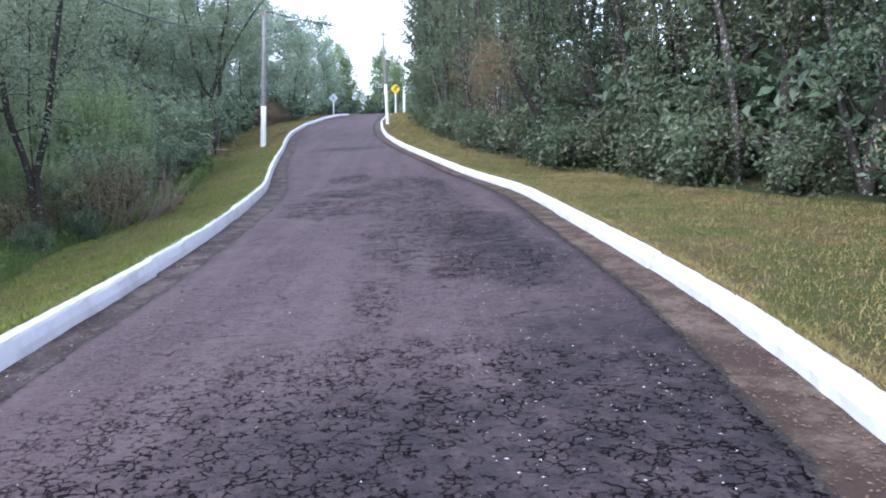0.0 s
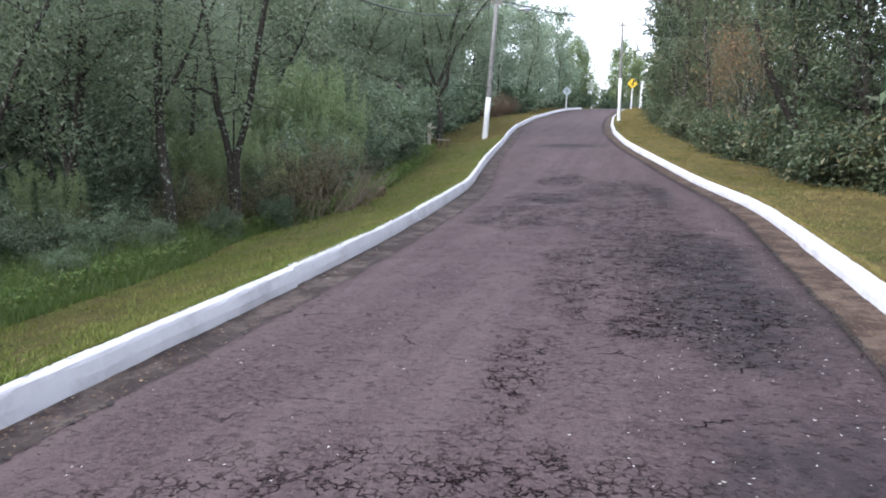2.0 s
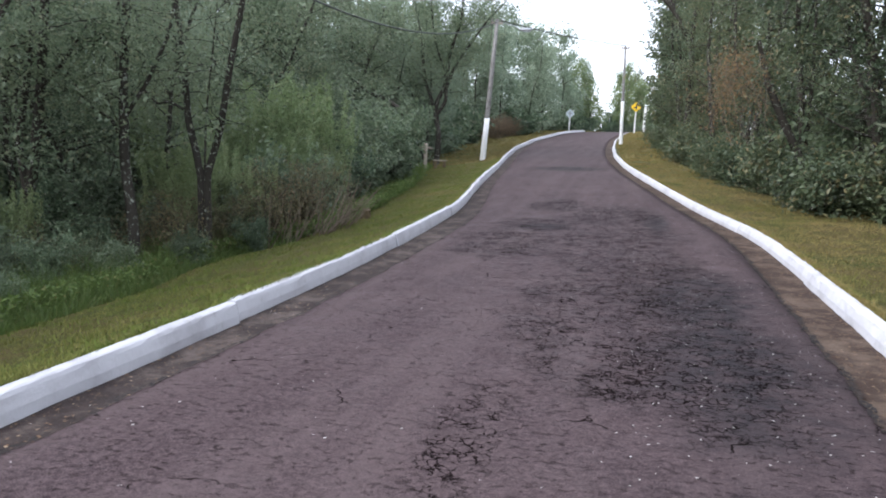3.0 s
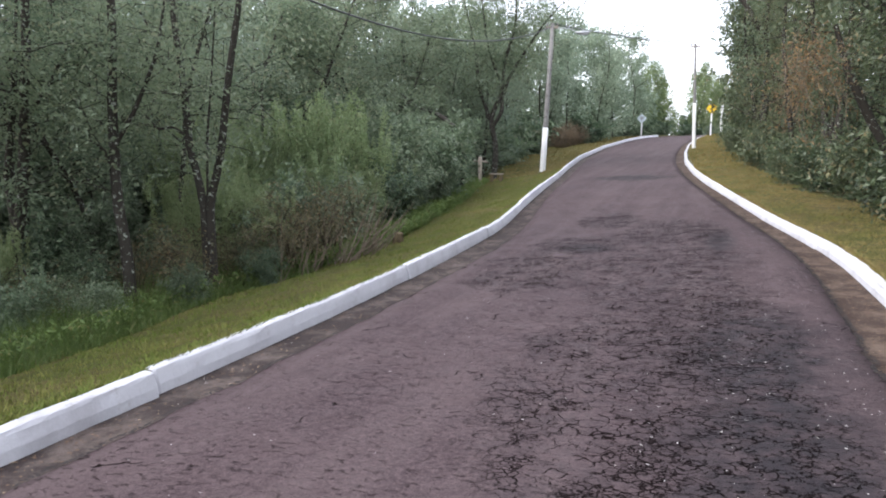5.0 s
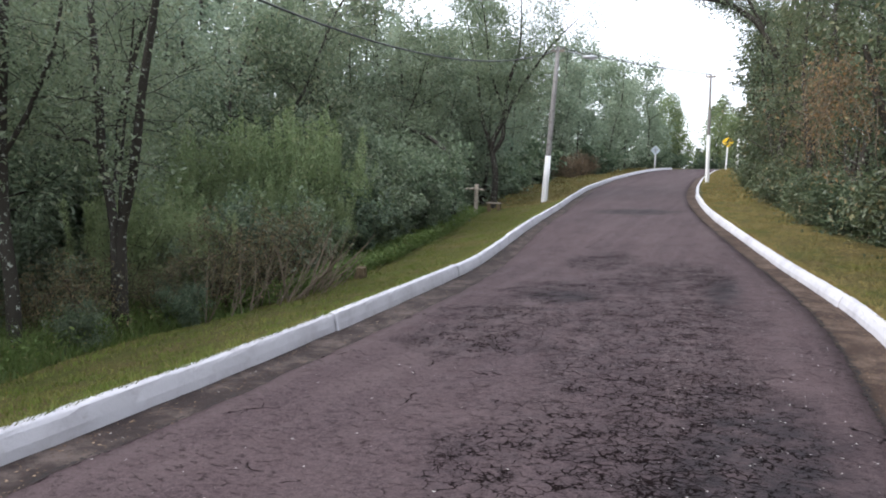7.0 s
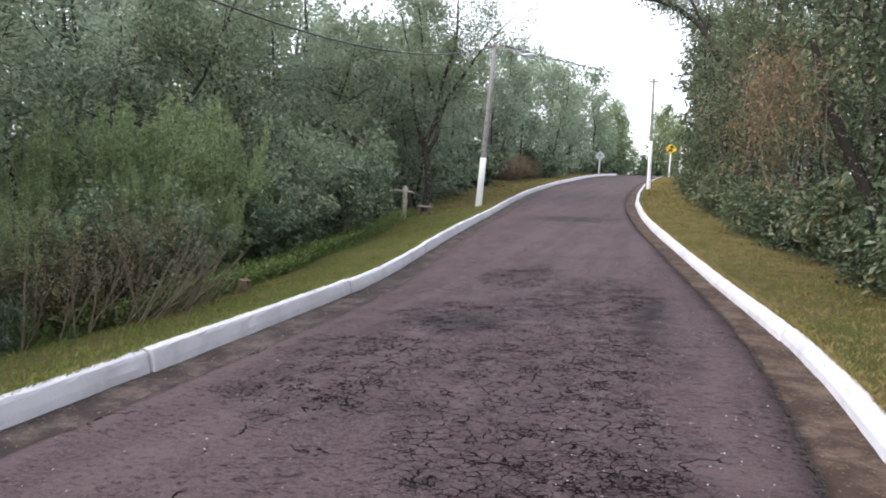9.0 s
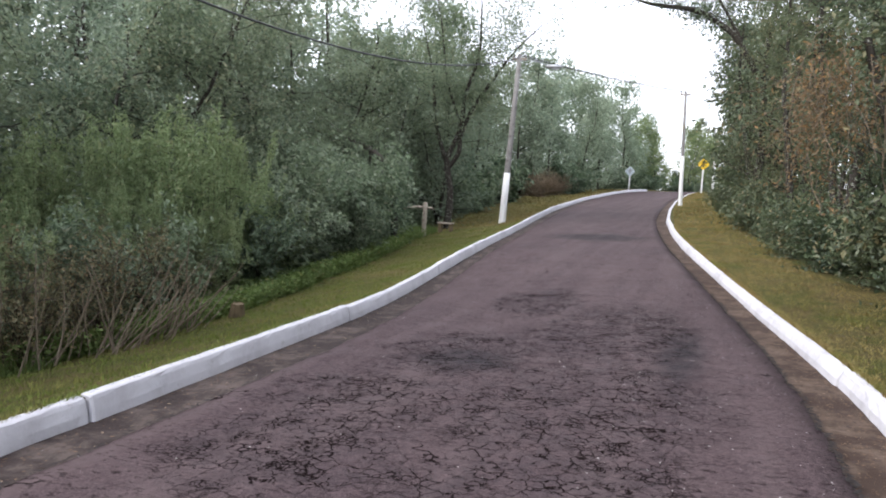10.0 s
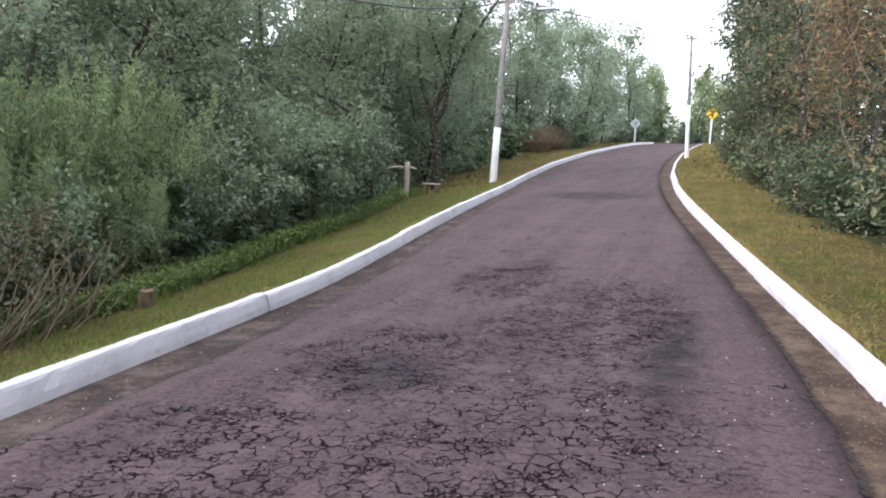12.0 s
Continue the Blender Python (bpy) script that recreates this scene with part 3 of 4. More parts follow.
def stand(kind, x, y, turn=None, size=1.0, sink=0.0):
    ob, used = STAND[kind]
    turn = rng.uniform(0, 360) if turn is None else turn
    m = pose(x, y, land(x, min(y, 125)) - sink, 0, 0, turn)
    if used:
        ob = copy_thing(ob, m)
    else:
        STAND[kind][1] = True
        ob.matrix_basis = m
    ob.scale = (size, size, size * rng.uniform(0.94, 1.08))
    return ob


RIGHT_LABEL = "dense dark-green broadleaf tree leafy down to the grass"
for i in range(3):
    STAND["wall%d" % i] = [wall_tree(20 + i, 8.6 + 0.5 * i, 2.0, 0.1, 9800, LEAF_RIGHT, RIGHT_LABEL, "trees along the dry verge"), False]
for i in range(3):
    STAND["olive%d" % i] = [open_tree(30 + i, 7.0 + 0.5 * i, 2.3, 0.14, 6000, 0.1, 0.075, LEAF_OLIVE, BARK, "olive-green woodland tree with a dark thin trunk", "woodland trees on the sloping side", 24, 0.27), False]
for i in range(2):
    STAND["slim%d" % i] = [open_tree(40 + i, 8.2, 1.8, 0.1, 5600, 0.22, 0.065, LEAF_OLIVE, BARK, "slender dark-barked tree with pale lichen spots and a thin crown", "slender lichened trees", 18), False]
for i in range(2):
    STAND["broom%d" % i] = [bush(50 + i, 2.2, 1.3, 0.085, 5200, LEAF_GREY, "light grey-green feathery bush with upright shoots", "feathery bushes", 0.6, 0.32, 0.085, 44), False]
for i in range(3):
    STAND["under%d" % i] = [bush(60 + i, 2.5, 1.7, 0.13, 5200, LEAF_DARK, "dark green leafy understorey bush at the wood's edge", "understorey bushes", 0.0, 0.5, 0.2), False]
for i in range(3):
    STAND["far%d" % i] = [open_tree(70 + i, 9.5 + i, 3.3, 0.36, 4600, 0.04, 0.14, LEAF_MID if i else LEAF_FAR, BARK, "tall leafy tree standing near the crest" if i else "bright light-green tree beyond the crest", "trees round the crest", 26, 0.5), False]
STAND["wallfar"] = [wall_tree(27, 8.8, 2.1, 0.26, 3000, LEAF_RIGHT, RIGHT_LABEL, "trees along the dry verge"), False]
STAND["farbush"] = [bush(66, 2.5, 1.7, 0.28, 1700, LEAF_DARK, "dark green leafy understorey bush at the wood's edge", "understorey bushes", 0.0, 0.5, 0.2, 0, 8), False]
STAND["backwood"] = [wall_tree(28, 7.6, 2.4, 0.2, 4600, LEAF_MID, "haze-paled grey-green woodland tree in the back of the wood", "woodland trees on the sloping side"), False]
STAND["hedge"] = [bush(80, 1.5, 1.5, 0.12, 3900, LEAF_RIGHT, "low dark-green broadleaf bush fringing the dry verge", "low bushes along the dry verge", 0.0, 0.5, 0.2), False]

for i in range(2):
    STAND["twiggy%d" % i] = [bush(130 + i, 1.7, 1.0, 0.062, 3000, LEAF_TWIGGY, "brownish olive twiggy bush with bare lower stems", "twiggy bushes", 0.1, 0.45, 0.12, 0, 15, TWIG_DARK), False]

# right-hand wood: a leafy wall along the verge; before y 3 unseen, added for shade
y, i = -9.0, 0
while y < 84:
    stand("wall%d" % (i % 3) if y < 42 else "wallfar", right_edge(y) + 1.5 + rng.uniform(-0.2, 0.9), y, None, rng.uniform(0.85, 1.1) if y < 60 else rng.uniform(0.7, 0.9))
    if y < 44:
        stand("hedge", right_edge(y + 0.8) + 0.75 + rng.uniform(-0.1, 0.3), y + 0.8 + rng.uniform(-0.3, 0.3), None, rng.uniform(0.7, 1.15))
    if 1 < y < 24 or (i % 2 == 0 and y < 50):
        stand("wallfar", right_edge(y) + 4.0 + rng.uniform(0, 1), y + 0.9, None, rng.uniform(1.0, 1.25))
    if 3 < y < 24:
        stand("farbush", right_edge(y) + 3.0, y + 0.4, None, rng.uniform(1.1, 1.4))
    y += rng.uniform(1.7, 2.3) if y < 40 else rng.uniform(2.6, 3.4)
    i += 1

# left-hand wood: slender trees by the verge, bushes, taller trees behind; before y 3 unseen, added for shade
for x, y, turn, size in ((-10.6, 11.7, 130, 1.05), (-11.6, 12.3, 290, 1.0), (-9.3, 8.2, 200, 0.95), (-7.9, 6.6, 90, 1.0), (-12.5, 14.6, 10, 1.1), (-9.0, 13.6, 250, 0.9), (-10.4, 9.2, 300, 1.0), (-8.6, 4.6, 300, 1.0)):
    stand("slim%d" % (int(turn / 10) % 2), x, y, turn, size)
for x, y, size in ((-8.0, 17.7, 1.3), (-8.6, 16.7, 1.05), (-7.5, 16.2, 0.8), (-9.6, 18.4, 1.25), (-8.9, 20.3, 1.25), (-7.7, 19.6, 0.9), (-10.6, 16.4, 1.2), (-8.6, 14.6, 0.9)):
    stand("broom%d" % (int(size * 20) % 2), x, y, None, size)
for x, y, size in ((-7.3, 15.0, 0.75), (-8.2, 22.0, 1.15), (-7.7, 23.6, 1.1), (-8.3, 25.2, 1.2), (-8.9, 27.0, 1.1), (-9.6, 28.8, 1.1), (-11.2, 30.8, 1.0), (-11.4, 32.8, 1.1), (-10.8, 34.8, 1.1), (-11.2, 37, 1.1), (-11.5, 39.5, 1.1),
                   (-12.2, 42, 1.2), (-13.2, 13.0, 1.2), (-12.2, 10.2, 1.1), (-13.5, 16.0, 1.2), (-11.4, 19.4, 1.2), (-11.0, 22.8, 1.3), (-12.0, 7.4, 1.1), (-10.2, 5.4, 1.0), (-14.5, 10.0, 1.3), (-9.6, 24.8, 1.3), (-7.4, 20.9, 0.9), (-9.9, 2.4, 1.1),
                   (-8.2, 0.0, 1.1), (-8.0, -4.0, 1.1), (-12.0, 46, 1.2), (-12.2, 50, 1.2), (-12.6, 54, 1.2), (-13.0, 59, 1.2), (-12.6, 64, 1.2), (-12.4, 69, 1.2), (-12.0, 74, 1.2)):
    stand("under%d" % (int(abs(x) * 10) % 3) if -1 < y < 40 and x > -13 else "farbush", x, y, None, size)
i = 0
for y in np.arange(-8, 66, 2.4):
    for back in (4.2, 7.2) if y < 46 else (4.5,):
        if back < 5 and 3 < y < 13:
            continue
        stand("olive%d" % (i % 3), left_edge(y) - back - rng.uniform(0, 1.4), y + rng.uniform(-0.8, 0.8), None, rng.uniform(0.8, 1.05) if y < 27 else rng.uniform(0.95, 1.2))
        i += 1
    if 2 < y < 30 and i % 2:
        stand("olive%d" % ((i + 1) % 3), left_edge(y) - 11 - rng.uniform(0, 2), y + rng.uniform(-0.8, 0.8), None, rng.uniform(1.0, 1.25))

for x, y, size in ((-14.0, 6.0, 1.3), (-15.6, 8.4, 1.3), (-16.2, 12, 1.4), (-15.0, 14.2, 1.3), (-16.5, 17, 1.4), (-14.4, 19.0, 1.3), (-13.0, 22, 1.3), (-12.4, 25.4, 1.3), (-12.6, 28.6, 1.3), (-13.2, 32, 1.3), (-13.0, 4.0, 1.2), (-17.5, 10, 1.4), (-18, 14.5, 1.5)):
    stand("under%d" % (int(abs(x) * 10) % 3) if -1 < y < 40 and x > -13 else "farbush", x, y, None, size)

i = 0
for y in np.arange(13.6, 35, 1.45):
    kind = ("broom0", "under0", "under1", "broom1", "under2")[i % 5] if y < 21 else "under%d" % (i % 3)
    stand(kind, left_edge(y) - (2.3 if 29 < y < 34 else 1.25) - rng.uniform(0, 0.3), y, None, rng.uniform(0.6, 0.8) if y < 21 else rng.uniform(0.65, 0.9))
    i += 1
for x, y, kind, size in ((-8.4, 9.0, "broom0", 0.6), (-9.6, 10.9, "under1", 0.7), (-7.8, 12.9, "broom1", 0.8), (-9.4, 6.8, "under2", 0.65), (-7.2, 13.4, "under0", 0.6), (-8.9, 12.2, "under1", 0.75), (-10.8, 8.2, "under2", 0.8), (-7.6, 7.9, "under0", 0.45)):
    stand(kind, x, y, None, size)

for x, y, size in ((-7.0, 11.3, 0.75), (-7.5, 11.0, 0.65), (-6.1, 13.2, 0.8), (-6.0, 14.2, 0.85), (-6.35, 15.2, 0.9), (-6.9, 13.9, 1.0), (-6.6, 16.2, 0.85), (-8.0, 9.2, 0.6), (-7.4, 9.4, 0.45), (-6.6, 12.5, 0.65)):
    stand("twiggy%d" % (int(abs(x) * 10) % 2), x, y, None, size)
for x, y, size in ((-7.2, 8.4, 0.38), (-6.6, 9.2, 0.3), (-7.9, 10.3, 0.42), (-6.2, 10.5, 0.26), (-5.9, 12.2, 0.26), (-8.6, 8.0, 0.5), (-7.6, 6.4, 0.4), (-6.4, 6.9, 0.26), (-9.2, 9.0, 0.6)):
    stand("under%d" % (int(abs(y) * 10) % 3), x, y, None, size)
for x, y, size in ((-24, 6, 1.4), (-25, 11, 1.5), (-26, 16, 1.5), (-25, 21, 1.5), (-23, 26, 1.45), (-20.5, 31, 1.4), (-18.5, 35.5, 1.35), (-17.5, 40, 1.3), (-17, 45, 1.3), (-16, 50, 1.2), (-22, 24, 1.5), (-27, 29, 1.6), (-31, 23, 1.6), (-21, 30, 1.5), (-32, 15, 1.6), (-26, 35, 1.5), (-17.5, 33, 1.5), (-16.5, 38, 1.45), (-19, 28, 1.5)):
    stand("backwood", x, y, None, size)

# trees round and beyond the crest
for x, y, size, kind in ((-13.5, 70, 0.85, 1), (-12.0, 76, 0.8, 2), (-15.5, 80, 0.95, 1), (-11.0, 86, 0.85, 1), (-8.5, 90, 0.95, 2), (-6.0, 98, 0.75, 0), (-2.5, 102, 0.7, 0), (1.0, 106, 0.75, 0), (4.5, 112, 0.7, 0), (-10.0, 104, 0.8, 0), (8.0, 104, 0.85, 2), (-16, 92, 1.05, 2), (-20, 84, 1.0, 1), (-4.0, 118, 0.95, 0), (2.0, 122, 0.95, 0)):
    stand("far%d" % kind, x, y, None, size)
for x, y, size, kind in ((-9.0, 118, 0.9, 2), (6, 90, 0.8, 1), (9, 96, 0.85, 2), (-18, 66, 1.0, 1), (-17, 58, 1.0, 2), (12, 110, 0.9, 1), (-14, 110, 1.0, 1), (-11.5, 66, 0.75, 1), (-10.2, 72, 0.78, 2), (-9.4, 78, 0.72, 1), (-13.0, 62, 0.85, 2), (-12.2, 82, 0.85, 2), (-8.8, 95, 0.8, 1), (-7.6, 108, 0.7, 0), (0, 98, 0.6, 0)):
    stand("far%d" % kind, x, y, None, size)


for x, y, size in ((-8.6, 84, 1.2), (-7.6, 88, 1.2), (-5.6, 93, 0.9), (-3.6, 95, 0.9), (-1.4, 96, 0.9), (0.8, 97, 0.9), (3.2, 98, 0.9), (5.6, 99, 1.0), (-7, 101, 1.7), (-4.6, 103, 1.7), (-2.2, 104, 1.8), (0.3, 105, 1.8), (2.8, 106, 1.8), (5.2, 107, 1.8), (7.8, 106, 1.8), (-9.6, 99, 1.6), (-12, 95, 1.6)):
    stand("farbush", x, y, None, size, 0.75 * size if y > 80 else 0.2)
for x, y, size in ((-13.5, 90, 1.5), (-6.2, 91, 1.0), (-0.4, 93, 0.7), (2.2, 94, 0.8), (-13.5, 84, 1.3), (-13.0, 78, 1.3), (-10.6, 87, 1.4), (-12.4, 90, 1.5), (-8.4, 94, 1.4), (-10.2, 80, 1.2), (-9.8, 68, 1.1), (-9.6, 64, 1.1), (3.2, 86, 1.2), (4.4, 90, 1.2), (-11.2, 47.5, 1.1), (-11.0, 44, 1.1), (-11.4, 52, 1.2)):
    stand("farbush", x, y, None, size, 0.75 * size if y > 80 else 0.2)

for x, y, s in ((-14.5, 4, 1.0), (-16, 7, 1.1), (-17.5, 10, 1.15), (-18.5, 13.5, 1.15), (-18, 17, 1.1), (-16.5, 20, 1.05), (-15.5, 23, 1.0), (-15, 26, 1.0), (-14.5, 29, 1.0), (-14.5, 32, 1.0), (-13.5, 35, 1.0), (-13, 38.5, 1.0), (-10.4, 38.6, 0.8), (-11.6, 42, 0.9),
                (-11.2, 33.4, 0.85), (-13.0, 46, 1.0), (-12.5, 50, 0.95), (-13.5, 55, 1.0), (-12.3, 60, 0.9), (-21, 11, 1.3), (-21, 16, 1.3), (-19.5, 21, 1.2), (-18.5, 26, 1.2), (-12, 0, 1.0), (-13.5, 11.5, 0.95), (-14.5, 15, 0.95), (-12.9, 18, 0.85), (-12.2, 21.5, 0.8)):
    stand("backwood", x, y, None, s)

# single trees that stand out
def bespoke(name_label, lines_of, leaf, n, cloud, mat_, bark_, at, seed, extra_reach=0.9, subs=6, group=""):
    r = np.random.default_rng(seed)
    lines, tips = [], []
    for pts, rad, leafy_from in lines_of:
        pts = np.array(pts, float)
        k = np.linspace(0, len(pts) - 1, 4 * len(pts))
        fine = np.stack([np.interp(k, np.arange(len(pts)), pts[:, c]) for c in range(3)], 1)
        pad = np.vstack([fine[:1], fine, fine[-1:]])
        fine[1:-1] = (pad[:-2] + 2 * pad[1:-1] + pad[2:])[1:-1] / 4
        lines.append((fine, np.interp(k, np.arange(len(pts)), rad)))
        if leafy_from < 1:
            branch_out(lines, tips, fine, r, subs, leafy_from, extra_reach, min(rad) * 0.8 + 0.006, 0.05, 4)
    ob = plant("tree", lines, tips, leaf, max(1, n // max(1, len(tips))), cloud, mat_, bark_, r, name_label, "tree", group, 0.35, 0.48)
    ob.matrix_basis = pose(at[0], at[1], land(at[0], at[1]))
    return ob


# forked lichened tree close to the mown strip
bespoke("forked dark-barked tree with pale lichen beside the mown strip",
        [([(0, 0, -0.2), (-0.03, 0.0, 0.7), (-0.06, 0, 1.45)], (0.1, 0.085, 0.075), 1), ([(-0.06, 0, 1.4), (-0.2, 0.05, 1.9), (-0.4, 0.1, 2.45), (-0.5, 0.15, 3.4), (-0.8, 0.3, 4.6), (-0.9, 0.4, 6.8)], (0.068, 0.064, 0.062, 0.056, 0.045, 0.015), 0.3),
         ([(0.12, -0.05, -0.2), (0.08, -0.03, 0.8), (0.08, -0.05, 1.5), (0.36, -0.1, 2.3), (0.6, -0.2, 3.4), (0.85, -0.2, 4.6), (1.1, -0.1, 6.6)], (0.085, 0.075, 0.068, 0.062, 0.055, 0.045, 0.015), 0.45),
         ([(0.0, 0, 1.5), (-0.04, 0.1, 2.6), (0.05, 0.15, 3.6), (0.15, 0.2, 5.0)], (0.026, 0.024, 0.02, 0.01), 0.4),
         ([(-0.42, 0.1, 2.6), (-0.75, 0.1, 2.75), (-1.1, 0.2, 2.7), (-1.35, 0.2, 2.95)], (0.03, 0.024, 0.018, 0.01), 0.6)],
        0.085, 5200, 0.24, LEAF_OLIVE, BARK, (-6.58, 11.6), 91, 1.2, 9)
# upright speckled tree beside it, and a crooked one farther into the wood
bespoke("upright dark tree speckled with pale lichen above tall grass",
        [([(0, 0, -0.2), (-0.05, 0, 0.9), (-0.2, 0, 1.8), (-0.25, 0.05, 3.1), (-0.2, 0.1, 4.5), (-0.35, 0.1, 7.4)], (0.1, 0.088, 0.08, 0.07, 0.06, 0.015), 0.35),
         ([(-0.22, 0, 2.5), (0.15, 0.1, 3.1), (0.5, 0.2, 3.9), (0.7, 0.3, 5.2)], (0.035, 0.032, 0.026, 0.01), 0.4), ([(-0.2, 0, 2.1), (-0.5, 0.1, 2.5), (-1.0, 0.2, 2.7), (-1.5, 0.2, 3.3)], (0.032, 0.028, 0.02, 0.01), 0.5)],
        0.085, 4600, 0.24, LEAF_OLIVE, BARK, (-7.08, 10.38), 96, 1.2, 9)
bespoke("crooked dark tree with lichen and low bare branches",
        [([(0.15, 0, -0.2), (0.1, 0, 0.4), (-0.2, 0, 1.0), (0.0, 0, 1.7), (0.12, 0.05, 2.8), (0.25, 0.1, 4.5), (0.3, 0.1, 7.2)], (0.085, 0.082, 0.08, 0.085, 0.075, 0.06, 0.015), 0.45),
         ([(-0.1, 0, 1.3), (-0.35, 0.1, 2.2), (-0.1, 0.1, 3.4), (0.0, 0.2, 5.0)], (0.06, 0.055, 0.045, 0.012), 0.45), ([(0.1, 0, 3.0), (0.55, 0.1, 3.5), (1.0, 0.1, 4.1)], (0.035, 0.03, 0.012), 0.5)],
        0.085, 4600, 0.24, LEAF_OLIVE, BARK, (-8.5, 9.75), 98, 1.2, 9)
# bent dark limb that arches out of the bushes
bespoke("bent blackish bare limb arching out of the bushes",
        [([(0.1, 0, -0.2), (0.05, 0, 1.0), (0.0, 0, 1.9), (-0.28, 0, 2.5), (-0.95, 0.1, 2.95), (-1.8, 0.2, 3.2), (-2.5, 0.3, 3.7)], (0.12, 0.115, 0.11, 0.105, 0.085, 0.05, 0.02), 0.65)],
        0.1, 900, 0.25, LEAF_DARK, BARK, (-7.95, 28.0), 99, 0.9, 5)
# big open tree beside the utility pole
bespoke("large open-crowned grey tree with twisting limbs beside the pole",
        [([(0, 0, -0.2), (0.1, 0, 1.4), (-0.2, 0, 2.8), (0.35, 0, 4.0), (0.4, 0.1, 5.4), (0.9, 0.2, 7.0), (0.8, 0.2, 9.4)], (0.17, 0.15, 0.13, 0.11, 0.09, 0.06, 0.02), 0.4),
         ([(-0.2, 0, 2.7), (-0.9, 0.4, 4.2), (-1.2, 0.6, 6.2), (-2.0, 0.8, 8.8)], (0.1, 0.09, 0.06, 0.02), 0.2), ([(-0.1, 0, 2.4), (0.35, 0, 3.1), (0.3, 0.1, 3.7), (0.6, 0.1, 4.6), (1.05, 0.2, 5.4), (2.2, 0.3, 7.1), (3.3, 0.4, 8.2)], (0.11, 0.105, 0.1, 0.09, 0.075, 0.04, 0.015), 0.5),
         ([(0.3, 0, 4.2), (-0.3, -0.3, 6.0), (-0.6, -0.3, 8.0), (-1.0, -0.3, 9.6)], (0.07, 0.05, 0.035, 0.012), 0.25)],
        0.12, 21000, 0.4, LEAF_OLIVE, BARK, (-8.9, 35.6), 92, 2.0, 18)
# tree that reaches over the road from the right-hand wood
bespoke("tall grey-green tree arching a limb over the road",
        [([(0, 0, -0.2), (0.1, 0, 3), (-0.1, 0, 6), (0.3, 0, 10)], (0.16, 0.14, 0.1, 0.03), 0.3), ([(0, 0, 5.0), (-1.2, 0, 7.0), (-2.6, 0, 7.9), (-4.2, 0, 8.1), (-5.4, 0.1, 8.5)], (0.12, 0.11, 0.1, 0.07, 0.02), 0.3),
         ([(-1.0, 0, 6.8), (-1.9, 0.3, 8.4), (-3.4, 0.5, 10.2)], (0.07, 0.05, 0.015), 0.2)],
        0.13, 12000, 0.3, LEAF_OLIVE, BARK, (2.6, 37.3), 93, 1.8, 18)
# leaning dark trunk with a withered climber at the wood's edge; its lower part stands in for dark shade
bespoke("leaning blackish tree trunk at the edge of the wood, its lower part standing in for shade",
        [([(0.9, 0.4, -0.2), (0.55, 0.2, 0.9), (-0.1, 0, 2.0), (-0.5, -0.1, 2.8), (-0.75, -0.1, 3.6)], (0.085, 0.085, 0.085, 0.075, 0.04), 0.8)],
        0.1, 900, 0.25, LEAF_RIGHT, BARK, (3.75, 17.6), 94, 0.8, 5)
# pale trunks in the dark of the right-hand wood
for x, y, s in ((6.62, 11.5, 95), (8.3, 9.6, 97)):
    bespoke("pale lichen-blotched trunk showing between dark leaves", [([(0.3, 0.15, -0.2), (0.2, 0.05, 0.5), (0.06, 0.0, 1.5), (-0.15, -0.1, 2.3), (-0.28, -0.05, 3.0), (-0.55, 0, 3.7), (-0.7, 0, 5.2), (-0.4, 0, 8.0)], (0.08, 0.075, 0.07, 0.072, 0.066, 0.06, 0.05, 0.03), 0.5)], 0.1, 1600, 0.25, LEAF_RIGHT, BARK_PALE, (x, y), s, 1.2, 7, "pale trunks in the wood")


def climber():
    """A curtain of withered vine leaves hanging over the wood's edge."""
    r = np.random.default_rng(101)
    ob = tagged(new("dried_vine"), "withered orange-brown vine hanging over the edge trees", "vine")
    lines, tips = [], []
    for i in range(52):
        a = r.normal(size=2) * 0.32
        top = np.array([a[0], a[1] * 1.6 + 0.2, 3.35 - 0.9 * abs(a[0]) + r.normal() * 0.32])
        s = wander(top, (r.normal() * 0.35, r.normal() * 0.35, -1), r.uniform(0.4, 1.5), r, 7, 0.2)
        lines.append((s, np.full(7, 0.006)))
        tips += list(s)
    part("vine_stem", tubes("vine_stem", lines, TWIG, 4), ob)
    c = np.repeat(np.array(tips), 6, axis=0)
    c = c + r.normal(size=c.shape) * 0.1
    V, F = leaf_arrays(c, 0.07 * r.uniform(0.5, 1.3, len(c)), r, 0.6, 0.4)
    part("foliage", mesh_of("leaves", V, F, LEAF_BROWN), ob)
    ob.matrix_basis = pose(2.7, 17.3, land(3.2, 17.6) - 0.1)


climber()
stand("hedge", 4.7, 17.2, None, 1.0)
stand("hedge", 4.5, 18.5, None, 0.9)
# withered thicket on the bank before the crest
STAND["withered"] = [bush(110, 2.0, 1.7, 0.13, 3600, LEAF_DRY, "reddish-brown withered thicket on the bank", "withered thickets", 0.1, 0.35, 0.2), False]
for x, y, s in ((-10.2, 58, 0.8), (-11.2, 59.5, 0.95), (-10.0, 61, 0.75), (-10.6, 63.5, 0.85), (-9.7, 64.5, 0.7), (-11.6, 62, 1.0)):
    stand("withered", x, y, None, s)


